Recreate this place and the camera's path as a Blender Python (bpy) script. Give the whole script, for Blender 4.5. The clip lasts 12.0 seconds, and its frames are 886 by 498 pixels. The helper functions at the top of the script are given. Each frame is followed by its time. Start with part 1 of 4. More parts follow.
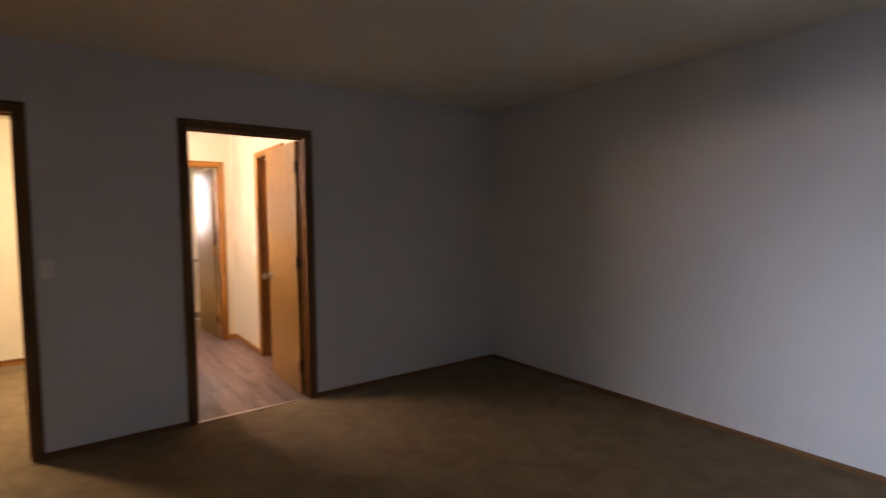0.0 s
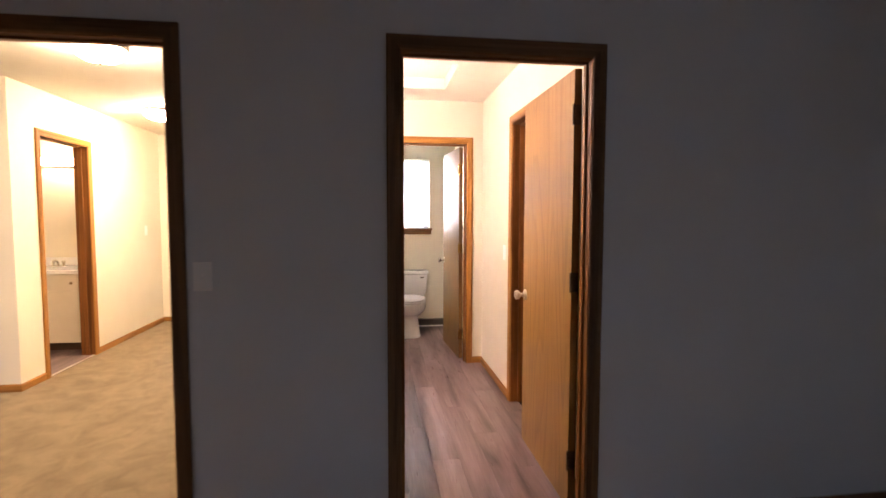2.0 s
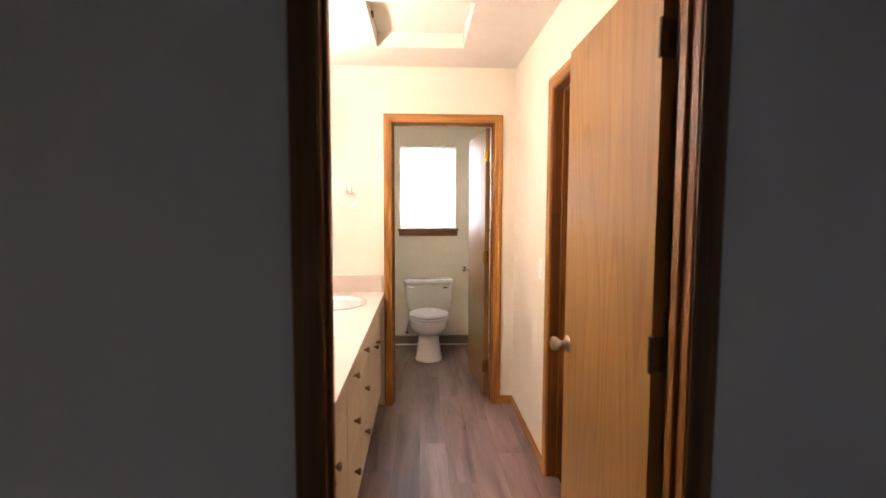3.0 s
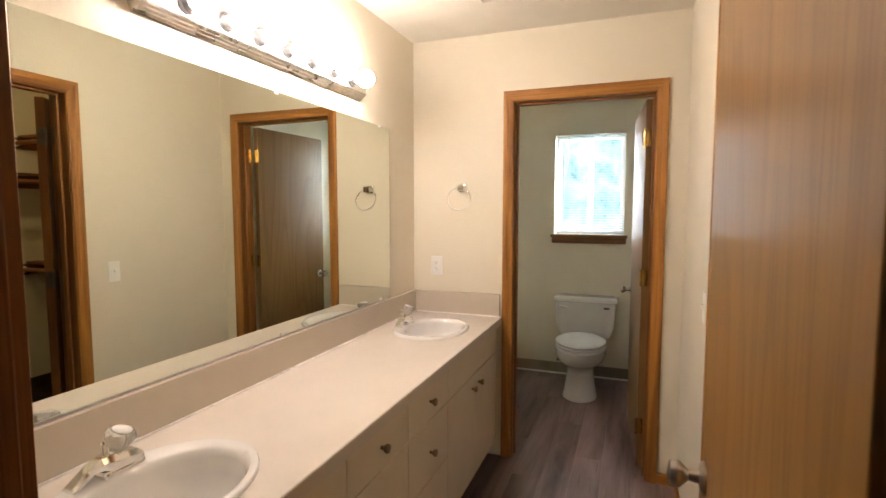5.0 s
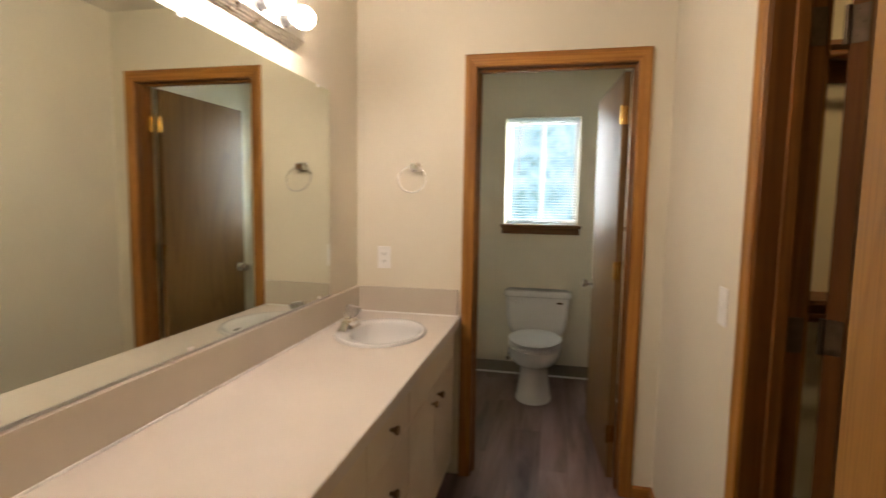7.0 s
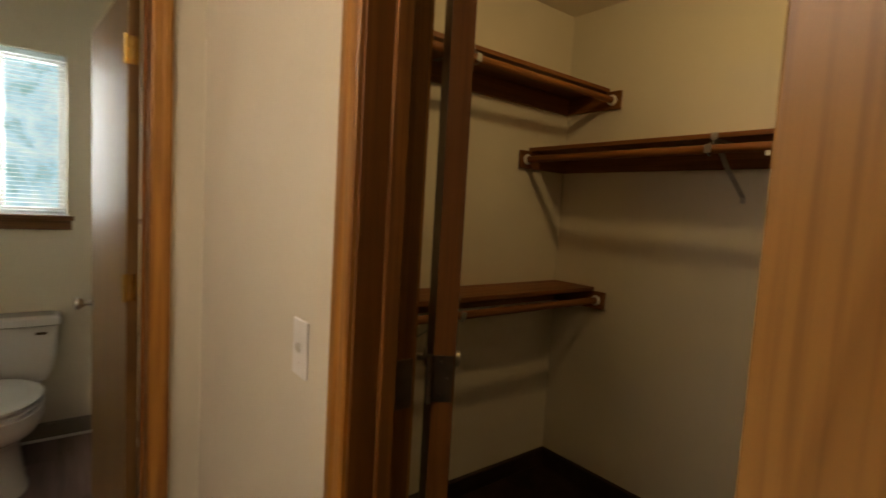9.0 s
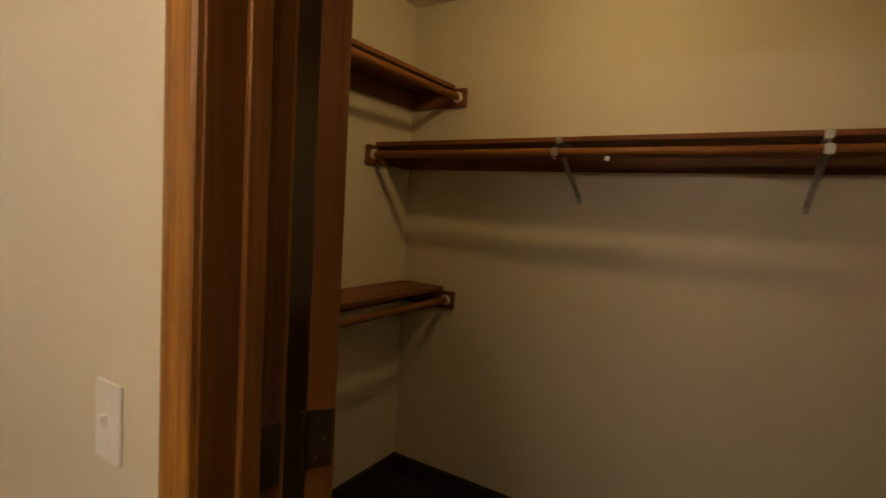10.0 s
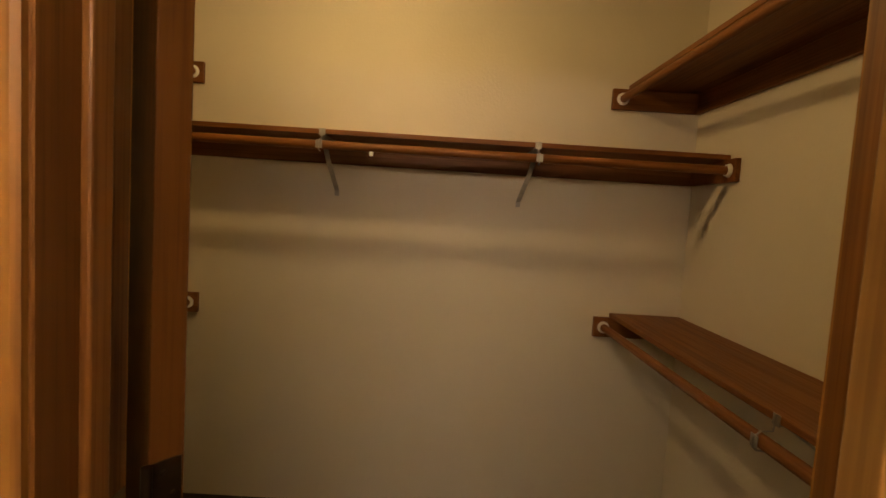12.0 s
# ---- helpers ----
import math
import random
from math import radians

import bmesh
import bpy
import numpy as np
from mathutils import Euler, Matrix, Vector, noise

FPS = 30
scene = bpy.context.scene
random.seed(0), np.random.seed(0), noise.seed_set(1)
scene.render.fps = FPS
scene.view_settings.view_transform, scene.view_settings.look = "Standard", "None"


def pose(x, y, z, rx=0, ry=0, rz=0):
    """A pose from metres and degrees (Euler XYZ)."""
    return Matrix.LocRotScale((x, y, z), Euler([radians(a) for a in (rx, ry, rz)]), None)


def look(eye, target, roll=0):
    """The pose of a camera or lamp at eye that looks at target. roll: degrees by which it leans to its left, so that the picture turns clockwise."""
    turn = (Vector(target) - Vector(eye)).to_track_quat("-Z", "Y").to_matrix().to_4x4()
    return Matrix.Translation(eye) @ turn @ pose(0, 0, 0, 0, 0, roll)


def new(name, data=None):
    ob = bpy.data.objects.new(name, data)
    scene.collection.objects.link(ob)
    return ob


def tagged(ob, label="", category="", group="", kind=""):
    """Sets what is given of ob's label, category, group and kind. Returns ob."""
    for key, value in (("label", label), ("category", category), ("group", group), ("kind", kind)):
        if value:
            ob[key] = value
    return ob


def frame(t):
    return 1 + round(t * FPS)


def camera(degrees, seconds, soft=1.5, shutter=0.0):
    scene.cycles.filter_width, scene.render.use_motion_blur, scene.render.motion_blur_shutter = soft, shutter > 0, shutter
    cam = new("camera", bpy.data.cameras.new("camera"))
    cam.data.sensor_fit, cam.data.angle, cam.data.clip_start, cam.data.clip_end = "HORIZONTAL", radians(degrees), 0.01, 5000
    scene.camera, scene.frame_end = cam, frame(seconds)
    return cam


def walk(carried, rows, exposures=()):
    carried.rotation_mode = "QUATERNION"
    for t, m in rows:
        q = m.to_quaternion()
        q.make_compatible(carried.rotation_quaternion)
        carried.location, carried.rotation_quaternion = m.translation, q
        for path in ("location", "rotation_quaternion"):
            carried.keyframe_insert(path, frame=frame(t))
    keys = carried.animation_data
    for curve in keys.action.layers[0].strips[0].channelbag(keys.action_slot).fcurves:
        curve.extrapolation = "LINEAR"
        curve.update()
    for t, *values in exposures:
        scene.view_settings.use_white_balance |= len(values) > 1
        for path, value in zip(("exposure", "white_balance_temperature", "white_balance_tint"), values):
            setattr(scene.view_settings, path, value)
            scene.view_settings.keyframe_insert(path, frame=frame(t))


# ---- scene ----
cam = camera(82.9, 12.0, shutter=0.5)
EXPOSURES = [(0, 1.14, 7600, 29), (1.0, 1.26, 6900, 31), (2.0, 1.32, 6700, 31), (2.5, 1.20, 6650, 29), (4.3, 0.38, 6350, 14), (6.0, 0.10, 6400, 13), (7.0, -0.20, 6600, 12), (7.7, -0.44, 7000, 12), (9.3, -0.58, 7400, 12), (10.5, -0.45, 8000, 14), (12, 0.10, 8200, 15)]
PATH = [
    (0, (-0.625, -3.758, 1.402), (0.553, -2.146, 1.283), -0.6),
    (0.5, (-0.565, -3.453, 1.4), (0.297, -1.652, 1.283), -0.3),
    (1, (-0.404, -3.054, 1.383), (0.19, -1.148, 1.265), -0.2),
    (1.5, (-0.26, -2.574, 1.363), (0.114, -0.613, 1.242), 0.0),
    (2, (-0.106, -2.056, 1.364), (0.164, -0.078, 1.238), 0.1),
    (2.5, (0.07, -1.526, 1.399), (0.258, 0.46, 1.256), 0.3),
    (2.7, (0.125, -1.327, 1.41), (0.281, 0.661, 1.259), 0.3),
    (4.3, (0.581, -0.442, 1.432), (0.134, 1.501, 1.28), -0.3),
    (4.5, (0.603, -0.386, 1.436), (0.062, 1.534, 1.285), -0.2),
    (5, (0.635, -0.267, 1.439), (-0.068, 1.599, 1.283), -0.0),
    (5.5, (0.61, -0.208, 1.425), (-0.138, 1.64, 1.269), 0.2),
    (6, (0.526, -0.158, 1.417), (-0.226, 1.688, 1.253), 0.3),
    (6.5, (0.453, -0.043, 1.39), (-0.259, 1.818, 1.22), 0.4),
    (7, (0.378, 0.082, 1.386), (-0.042, 2.029, 1.205), 0.9),
    (7.5, (0.332, 0.223, 1.383), (0.42, 2.212, 1.194), 1.4),
    (7.7, (0.348, 0.313, 1.38), (0.674, 2.277, 1.19), 1.8),
    (9.3, (0.529, 0.83, 1.384), (1.914, 2.264, 1.221), 3.3),
    (9.5, (0.546, 0.863, 1.404), (2.031, 2.192, 1.235), 3.3),
    (10, (0.552, 0.952, 1.415), (2.239, 2.015, 1.257), 3.4),
    (10.5, (0.528, 1.047, 1.43), (2.397, 1.743, 1.278), 3.5),
    (11, (0.516, 1.085, 1.437), (2.49, 1.371, 1.289), 3.7),
    (11.5, (0.489, 1.118, 1.436), (2.484, 1.15, 1.295), 3.6),
    (12, (0.482, 1.158, 1.431), (2.477, 1.143, 1.282), 3.6),
]
walk(cam, [(t, look(eye, target, roll)) for t, eye, target, roll in PATH], EXPOSURES)

# ---- world and large lights ----
world = bpy.data.worlds.new("world")
scene.world = world
world.use_nodes = True
wt = world.node_tree
sky = wt.nodes.new("ShaderNodeTexSky")
sky.sky_type, sky.sun_disc = "NISHITA", False
sky.sun_elevation, sky.sun_rotation = radians(38), radians(150)
wt.links.new(sky.outputs[0], wt.nodes["Background"].inputs[0])
wt.nodes["Background"].inputs[1].default_value = 0.15


def area(name, energy, color, m, w, h):
    lamp = bpy.data.lights.new(name, "AREA")
    lamp.shape, lamp.size, lamp.size_y, lamp.energy, lamp.color = "RECTANGLE", w, h, energy, color
    ob = new(name, lamp)
    ob.matrix_world = m
    return ob


def bulb_lamp(name, energy, color, place, radius):
    lamp = bpy.data.lights.new(name, "POINT")
    lamp.energy, lamp.color, lamp.shadow_soft_size = energy, color, radius
    ob = new(name, lamp)
    ob.location = place
    return ob


DAY = (0.62, 0.78, 1.0)
BULB_GLOW = 95.0
area("daylight_bedroom", 8.4, (0.56, 0.76, 1.0), look((-3.17, -3.9, 1.0), (2.73, -4.2, 0.2)), 1.5, 1.1).data.spread = radians(48)
area("daylight_toilet", 450, (0.86, 0.94, 1.0), look((-0.68, 5.25, 1.8), (0.30, 3.95, 1.45)), 0.7, 1.0)
area("daylight_toilet", 400, (0.98, 1.0, 0.94), look((1.32, 5.25, 1.8), (0.25, 3.95, 1.45)), 0.7, 1.0)
area("daylight_far_room", 60, DAY, look((-3.9, 9.15, 1.45), (-3.4, 0, 1.2)), 1.05, 1.4)
bulb_lamp("closet_lamp", 10.6, (1.0, 0.725, 0.35), (1.85, 1.46, 2.315), 0.038)

# ---- materials ----
H = 2.415
HB = 2.455    # bedroom ceiling
T = 0.085     # thickness of the bedroom wall


def nodes_of(name):
    m = bpy.data.materials.new(name)
    m.use_nodes = True
    return m, m.node_tree, m.node_tree.nodes["Principled BSDF"]


def tex(tree, scale, stretch=(1, 1, 1), detail=4.0, rough=0.55, distort=0.0, shift=None):
    """A noise in object space, stretched per axis; shift: a socket that moves it from object to object."""
    n = tree.nodes
    co, mp, no = n.new("ShaderNodeTexCoord"), n.new("ShaderNodeMapping"), n.new("ShaderNodeTexNoise")
    mp.inputs["Scale"].default_value = stretch
    no.inputs["Scale"].default_value, no.inputs["Detail"].default_value = scale, detail
    no.inputs["Roughness"].default_value, no.inputs["Distortion"].default_value = rough, distort
    tree.links.new(co.outputs["Object"], mp.inputs["Vector"])
    if shift is not None:
        tree.links.new(shift, mp.inputs["Location"])
    tree.links.new(mp.outputs[0], no.inputs["Vector"])
    return no.outputs["Fac"]


def ramp(tree, fac, stops):
    r = tree.nodes.new("ShaderNodeValToRGB")
    while len(r.color_ramp.elements) < len(stops):
        r.color_ramp.elements.new(0.5)
    for e, (p, c) in zip(r.color_ramp.elements, stops):
        e.position, e.color = p, (*c, 1)
    tree.links.new(fac, r.inputs[0])
    return r.outputs[0]


def mixed(tree, kind, fac, a, b):
    x = tree.nodes.new("ShaderNodeMix")
    x.data_type, x.blend_type = "RGBA", kind
    for s, v in ((x.inputs[0], fac), (x.inputs[6], a), (x.inputs[7], b)):
        if isinstance(v, (float, int)):
            s.default_value = v
        elif isinstance(v, tuple):
            s.default_value = (*v, 1)
        else:
            tree.links.new(v, s)
    return x.outputs[2]


def bumped(tree, b, height, strength, distance=0.002):
    u = tree.nodes.new("ShaderNodeBump")
    u.inputs["Strength"].default_value, u.inputs["Distance"].default_value = strength, distance
    tree.links.new(height, u.inputs["Height"])
    tree.links.new(u.outputs[0], b.inputs["Normal"])


def plain(name, a, b, rough=0.5, scale=6.0, metal=0.0, bump=0.0, bump_scale=60.0, gloss_vary=0.08):
    """Two close tones in large soft patches, with fine relief and uneven gloss."""
    m, t, p = nodes_of(name)
    col = ramp(t, tex(t, scale), [(0.35, a), (0.65, b)])
    t.links.new(col, p.inputs["Base Color"])
    p.inputs["Metallic"].default_value = metal
    if metal:
        scale, gloss_vary = 4.0, 0.02
    lo, hi = max(rough - gloss_vary, 0.02), min(rough + gloss_vary, 1)
    t.links.new(ramp(t, tex(t, scale * 3), [(0.3, (lo,) * 3), (0.7, (hi,) * 3)]), p.inputs["Roughness"])
    if bump:
        bumped(t, p, tex(t, bump_scale, detail=3), bump)
    return m


def oak(name, axis, dark, light, rough=0.42, figure=1.0, pores=0.55, stretch=0.045, relief=0.12):
    """Oak with grain along one axis: fine pores, broad figure, tone shift from piece to piece."""
    m, t, p = nodes_of(name)
    info = t.nodes.new("ShaderNodeObjectInfo")
    mul = t.nodes.new("ShaderNodeVectorMath")
    mul.operation = "SCALE"
    mul.inputs[0].default_value = (7.0, 5.0, 9.0)
    t.links.new(info.outputs["Random"], mul.inputs["Scale"])
    along = [1.0, 1.0, 1.0]
    along[axis] = stretch
    broad = tex(t, 14.0 * figure, along, 3, 0.5, 1.2, mul.outputs[0])
    fine = tex(t, 190.0, [v if v == 1 else 0.012 for v in along], 2, 0.6, 0.0, mul.outputs[0])
    tone = tex(t, 1.3, (1, 1, 1), 2, 0.5, 0.0, mul.outputs[0])
    mid = tuple((u + v) / 2 for u, v in zip(dark, light))
    col = ramp(t, broad, [(0.3, dark), (0.46, mid), (0.55, light), (0.72, mid)])
    col = mixed(t, "MULTIPLY", pores, col, ramp(t, fine, [(0.34, (0.62, 0.54, 0.48)), (0.50, (1, 1, 1))]))
    col = mixed(t, "MULTIPLY", 0.5, col, ramp(t, tone, [(0.3, (0.78, 0.76, 0.74)), (0.7, (1.08, 1.06, 1.04))]))
    t.links.new(col, p.inputs["Base Color"])
    t.links.new(ramp(t, fine, [(0.3, (rough + 0.15,) * 3), (0.6, (rough,) * 3)]), p.inputs["Roughness"])
    p.inputs["Specular IOR Level"].default_value = 0.3
    bumped(t, p, fine, relief, 0.0006)
    return m


M_WALL = plain("wall_paint", (0.71, 0.655, 0.53), (0.75, 0.695, 0.572), 0.62, 1.4, bump=0.42, bump_scale=85)
M_BEDWALL = plain("bedroom_paint", (0.62, 0.63, 0.64), (0.66, 0.67, 0.68), 0.7, 1.2, bump=0.25, bump_scale=110)
M_CEIL = plain("ceiling_texture", (0.70, 0.67, 0.58), (0.75, 0.72, 0.63), 0.85, 2.5, bump=0.6, bump_scale=75)
OAK_D, OAK_L = (0.20, 0.078, 0.015), (0.40, 0.182, 0.038)
M_OAK = {a: oak("oak_trim_" + "xyz"[a], a, OAK_D, OAK_L, 0.4) for a in range(3)}


def veneer(name, dark, light, rough, gloss=0.3, grain=0.3):
    """Flat-cut veneer: nested growth lines of uneven width, soft clouds, short pores, satin varnish."""
    m, t, p = nodes_of(name)
    swell = tex(t, 2.3, (1, 1, 0.16), 2, 0.4, 0.3)
    rise, saw = t.nodes.new("ShaderNodeMath"), t.nodes.new("ShaderNodeMath")
    rise.operation, saw.operation = "MULTIPLY", "FRACT"
    rise.inputs[1].default_value = 17.0
    t.links.new(swell, rise.inputs[0])
    t.links.new(rise.outputs[0], saw.inputs[0])
    cloud = tex(t, 2.2, (1, 1, 0.5), 3, 0.5)
    fleck = tex(t, 130.0, (1, 1, 0.022), 3, 0.55)
    ragged = mixed(t, "LINEAR_LIGHT", 0.16, saw.outputs[0], fleck)
    lines = ramp(t, ragged, [(0.0, (0.60, 0.52, 0.45)), (0.16, (0.82, 0.78, 0.74)), (0.45, (1.0, 1.0, 1.0)), (0.90, (1.05, 1.05, 1.05)), (1.0, (0.66, 0.58, 0.50))])
    col = ramp(t, cloud, [(0.32, dark), (0.68, light)])
    col = mixed(t, "MULTIPLY", grain, col, lines)
    col = mixed(t, "MULTIPLY", 0.5, col, ramp(t, fleck, [(0.36, (0.62, 0.56, 0.50)), (0.52, (1, 1, 1))]))
    t.links.new(col, p.inputs["Base Color"])
    t.links.new(ramp(t, cloud, [(0.3, (rough - 0.03,) * 3), (0.7, (rough + 0.04,) * 3)]), p.inputs["Roughness"])
    p.inputs["Specular IOR Level"].default_value = gloss
    bumped(t, p, fleck, 0.06, 0.0005)
    return m


M_LEAF = veneer("oak_veneer", (0.242, 0.121, 0.033), (0.322, 0.175, 0.054), 0.34, 0.26, 0.48)
# Closet leaf: darker and redder than the other oak leaves.
M_LEAF_RED = veneer("dark_reddish_veneer", (0.105, 0.038, 0.008), (0.155, 0.06, 0.014), 0.5, 0.15)
M_LEAF_DARK = veneer("walnut_veneer", (0.15, 0.080, 0.027), (0.22, 0.125, 0.047), 0.34, 0.35, 0.6)
# Jambs and stops: the trim oak, with their grazing-light shade put into the colour.
M_JAMB = {k: oak("shaded_oak_jamb_" + "xyz"[k], k, (0.125, 0.043, 0.008), (0.245, 0.096, 0.020), 0.42) for k in range(3)}
# Casing on the bedroom face, darker and less red than the other trim.
M_CASE_DARK = {a: oak("dark_casing_" + "xyz"[a], a, (0.095, 0.045, 0.017), (0.185, 0.092, 0.036), 0.5) for a in (0, 2)}
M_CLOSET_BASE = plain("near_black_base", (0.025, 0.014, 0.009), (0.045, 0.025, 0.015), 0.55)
M_SHELF = {a: oak("stained_board_" + "xyz"[a], a, (0.14, 0.046, 0.011), (0.245, 0.095, 0.027), 0.45) for a in range(3)}
M_BASE = {a: oak("stained_base_" + "xyz"[a], a, (0.12, 0.055, 0.02), (0.20, 0.10, 0.04), 0.5) for a in range(3)}
M_COVE = plain("vinyl_cove_base", (0.20, 0.17, 0.135), (0.24, 0.205, 0.16), 0.55)
M_TOP = plain("laminate_top", (0.615, 0.553, 0.495), (0.65, 0.588, 0.53), 0.30, 3, gloss_vary=0.02)
M_SPLASH = plain("laminate_splash", (0.51, 0.452, 0.372), (0.55, 0.488, 0.406), 0.36, 3, gloss_vary=0.02)
M_CAB = plain("cream_cabinet", (0.66, 0.58, 0.455), (0.70, 0.62, 0.495), 0.45, 4, bump=0.05, bump_scale=40)
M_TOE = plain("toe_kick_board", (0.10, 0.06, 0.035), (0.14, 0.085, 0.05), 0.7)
M_CHINA = plain("white_porcelain", (0.75, 0.74, 0.73), (0.79, 0.78, 0.77), 0.1, 3, gloss_vary=0.03)
M_SEAT = plain("white_seat_plastic", (0.60, 0.60, 0.61), (0.65, 0.65, 0.66), 0.45, 3)
M_CHROME = plain("chrome", (0.75, 0.74, 0.72), (0.82, 0.81, 0.79), 0.1, 20, metal=1.0, gloss_vary=0.05)
M_NICKEL = plain("brushed_nickel", (0.50, 0.47, 0.43), (0.58, 0.55, 0.50), 0.28, 30, metal=1.0)
M_STEEL = plain("zinc_steel", (0.42, 0.41, 0.39), (0.50, 0.49, 0.46), 0.42, 30, metal=1.0)
M_BRASS = plain("polished_brass", (0.62, 0.43, 0.14), (0.70, 0.50, 0.18), 0.24, 30, metal=1.0)
M_BRONZE = plain("dark_bronze", (0.10, 0.075, 0.05), (0.14, 0.10, 0.07), 0.38, 30, metal=1.0)
M_KNOB = plain("antique_brass_knob", (0.23, 0.16, 0.09), (0.30, 0.21, 0.12), 0.3, 30, metal=1.0)
M_SOCKET = plain("smoked_socket", (0.035, 0.035, 0.037), (0.06, 0.06, 0.062), 0.35)
M_PLASTIC = plain("white_plastic", (0.82, 0.80, 0.77), (0.86, 0.84, 0.81), 0.35, 8)
M_DARK = plain("dark_slot", (0.02, 0.018, 0.015), (0.03, 0.026, 0.022), 0.6)
M_BLIND = plain("white_blind", (0.74, 0.77, 0.80), (0.79, 0.82, 0.85), 0.4, 5)
bt = M_BLIND.node_tree
thin, blend = bt.nodes.new("ShaderNodeBsdfTranslucent"), bt.nodes.new("ShaderNodeMixShader")
thin.inputs["Color"].default_value = (0.85, 0.95, 0.97, 1)
blend.inputs[0].default_value = 0.4
bt.links.new(bt.nodes["Principled BSDF"].outputs[0], blend.inputs[1])
bt.links.new(thin.outputs[0], blend.inputs[2])
bt.links.new(blend.outputs[0], bt.nodes["Material Output"].inputs["Surface"])
M_VINYLFRAME = plain("white_window_frame", (0.75, 0.77, 0.79), (0.80, 0.82, 0.84), 0.35, 5)
M_STRIP = plain("pale_metal_strip", (0.62, 0.58, 0.52), (0.70, 0.66, 0.60), 0.3, 30, metal=0.6)
M_CAULK = plain("white_caulk", (0.80, 0.79, 0.77), (0.84, 0.83, 0.81), 0.3)


def carpet(name, dark, light):
    m, t, p = nodes_of(name)
    col = ramp(t, tex(t, 5.5, (1, 1, 1), 6, 0.66, 0.8), [(0.36, dark), (0.62, light)])
    col = mixed(t, "MULTIPLY", 0.7, col, ramp(t, tex(t, 420.0, detail=2), [(0.3, (0.5, 0.48, 0.45)), (0.65, (1.1, 1.1, 1.1))]))
    t.links.new(col, p.inputs["Base Color"])
    p.inputs["Roughness"].default_value = 0.95
    p.inputs["Specular IOR Level"].default_value = 0.15
    bumped(t, p, tex(t, 300.0, detail=3), 0.9, 0.004)
    return m


M_CARPET = carpet("beige_carpet", (0.198, 0.148, 0.091), (0.265, 0.203, 0.127))
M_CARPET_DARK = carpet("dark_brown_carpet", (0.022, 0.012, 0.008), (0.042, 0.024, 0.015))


def plank_material():
    m, t, p = nodes_of("grey_oak_vinyl")
    info = t.nodes.new("ShaderNodeObjectInfo")
    mul = t.nodes.new("ShaderNodeVectorMath")
    mul.operation = "SCALE"
    mul.inputs[0].default_value = (11.0, 17.0, 3.0)
    t.links.new(info.outputs["Random"], mul.inputs["Scale"])
    broad = tex(t, 8.5, (1, 0.12, 1), 4, 0.52, 0.5, mul.outputs[0])
    fine = tex(t, 130.0, (1, 0.03, 1), 3, 0.6, 0.0, mul.outputs[0])
    col = ramp(t, broad, [(0.30, (0.066, 0.039, 0.037)), (0.44, (0.160, 0.107, 0.103)), (0.68, (0.270, 0.196, 0.190))])
    col = mixed(t, "MULTIPLY", 0.28, col, ramp(t, fine, [(0.35, (0.6, 0.56, 0.54)), (0.6, (1.05, 1.05, 1.05))]))
    col = mixed(t, "MULTIPLY", 0.6, col, ramp(t, info.outputs["Random"], [(0.0, (0.84, 0.82, 0.81)), (1.0, (1.1, 1.09, 1.08))]))
    t.links.new(col, p.inputs["Base Color"])
    t.links.new(ramp(t, fine, [(0.3, (0.36,) * 3), (0.7, (0.27,) * 3)]), p.inputs["Roughness"])
    bumped(t, p, fine, 0.05, 0.0006)
    return m


M_PLANK = plank_material()


def special(name, kind):
    m, t, p = nodes_of(name)
    if kind == "mirror":
        p.inputs["Metallic"].default_value, p.inputs["Roughness"].default_value = 1.0, 0.0
        p.inputs["Base Color"].default_value = (0.77, 0.80, 0.715, 1)
    if kind == "glass":
        p.inputs["Transmission Weight"].default_value, p.inputs["Roughness"].default_value = 1.0, 0.01
        p.inputs["IOR"].default_value = 1.48
    if kind == "acrylic":
        p.inputs["Transmission Weight"].default_value, p.inputs["Roughness"].default_value = 0.75, 0.12
        p.inputs["Base Color"].default_value = (0.86, 0.85, 0.82, 1)
    return m


M_MIRROR, M_GLASS, M_ACRYLIC = special("mirror_silver", "mirror"), special("window_glass", "glass"), special("clear_acrylic", "acrylic")


def glowing(name, color, strength):
    m, t, p = nodes_of(name)
    p.inputs["Base Color"].default_value = (0.9, 0.88, 0.82, 1)
    p.inputs["Emission Color"].default_value = (*color, 1)
    p.inputs["Emission Strength"].default_value = strength
    return m


M_BULB = glowing("lit_bulb", (1.0, 0.845, 0.73), BULB_GLOW)
M_BULB_WARM = glowing("lit_warm_bulb", (1.0, 0.80, 0.52), 32.0)
M_DOME = glowing("lit_dome_glass", (1.0, 0.83, 0.55), 115.0)


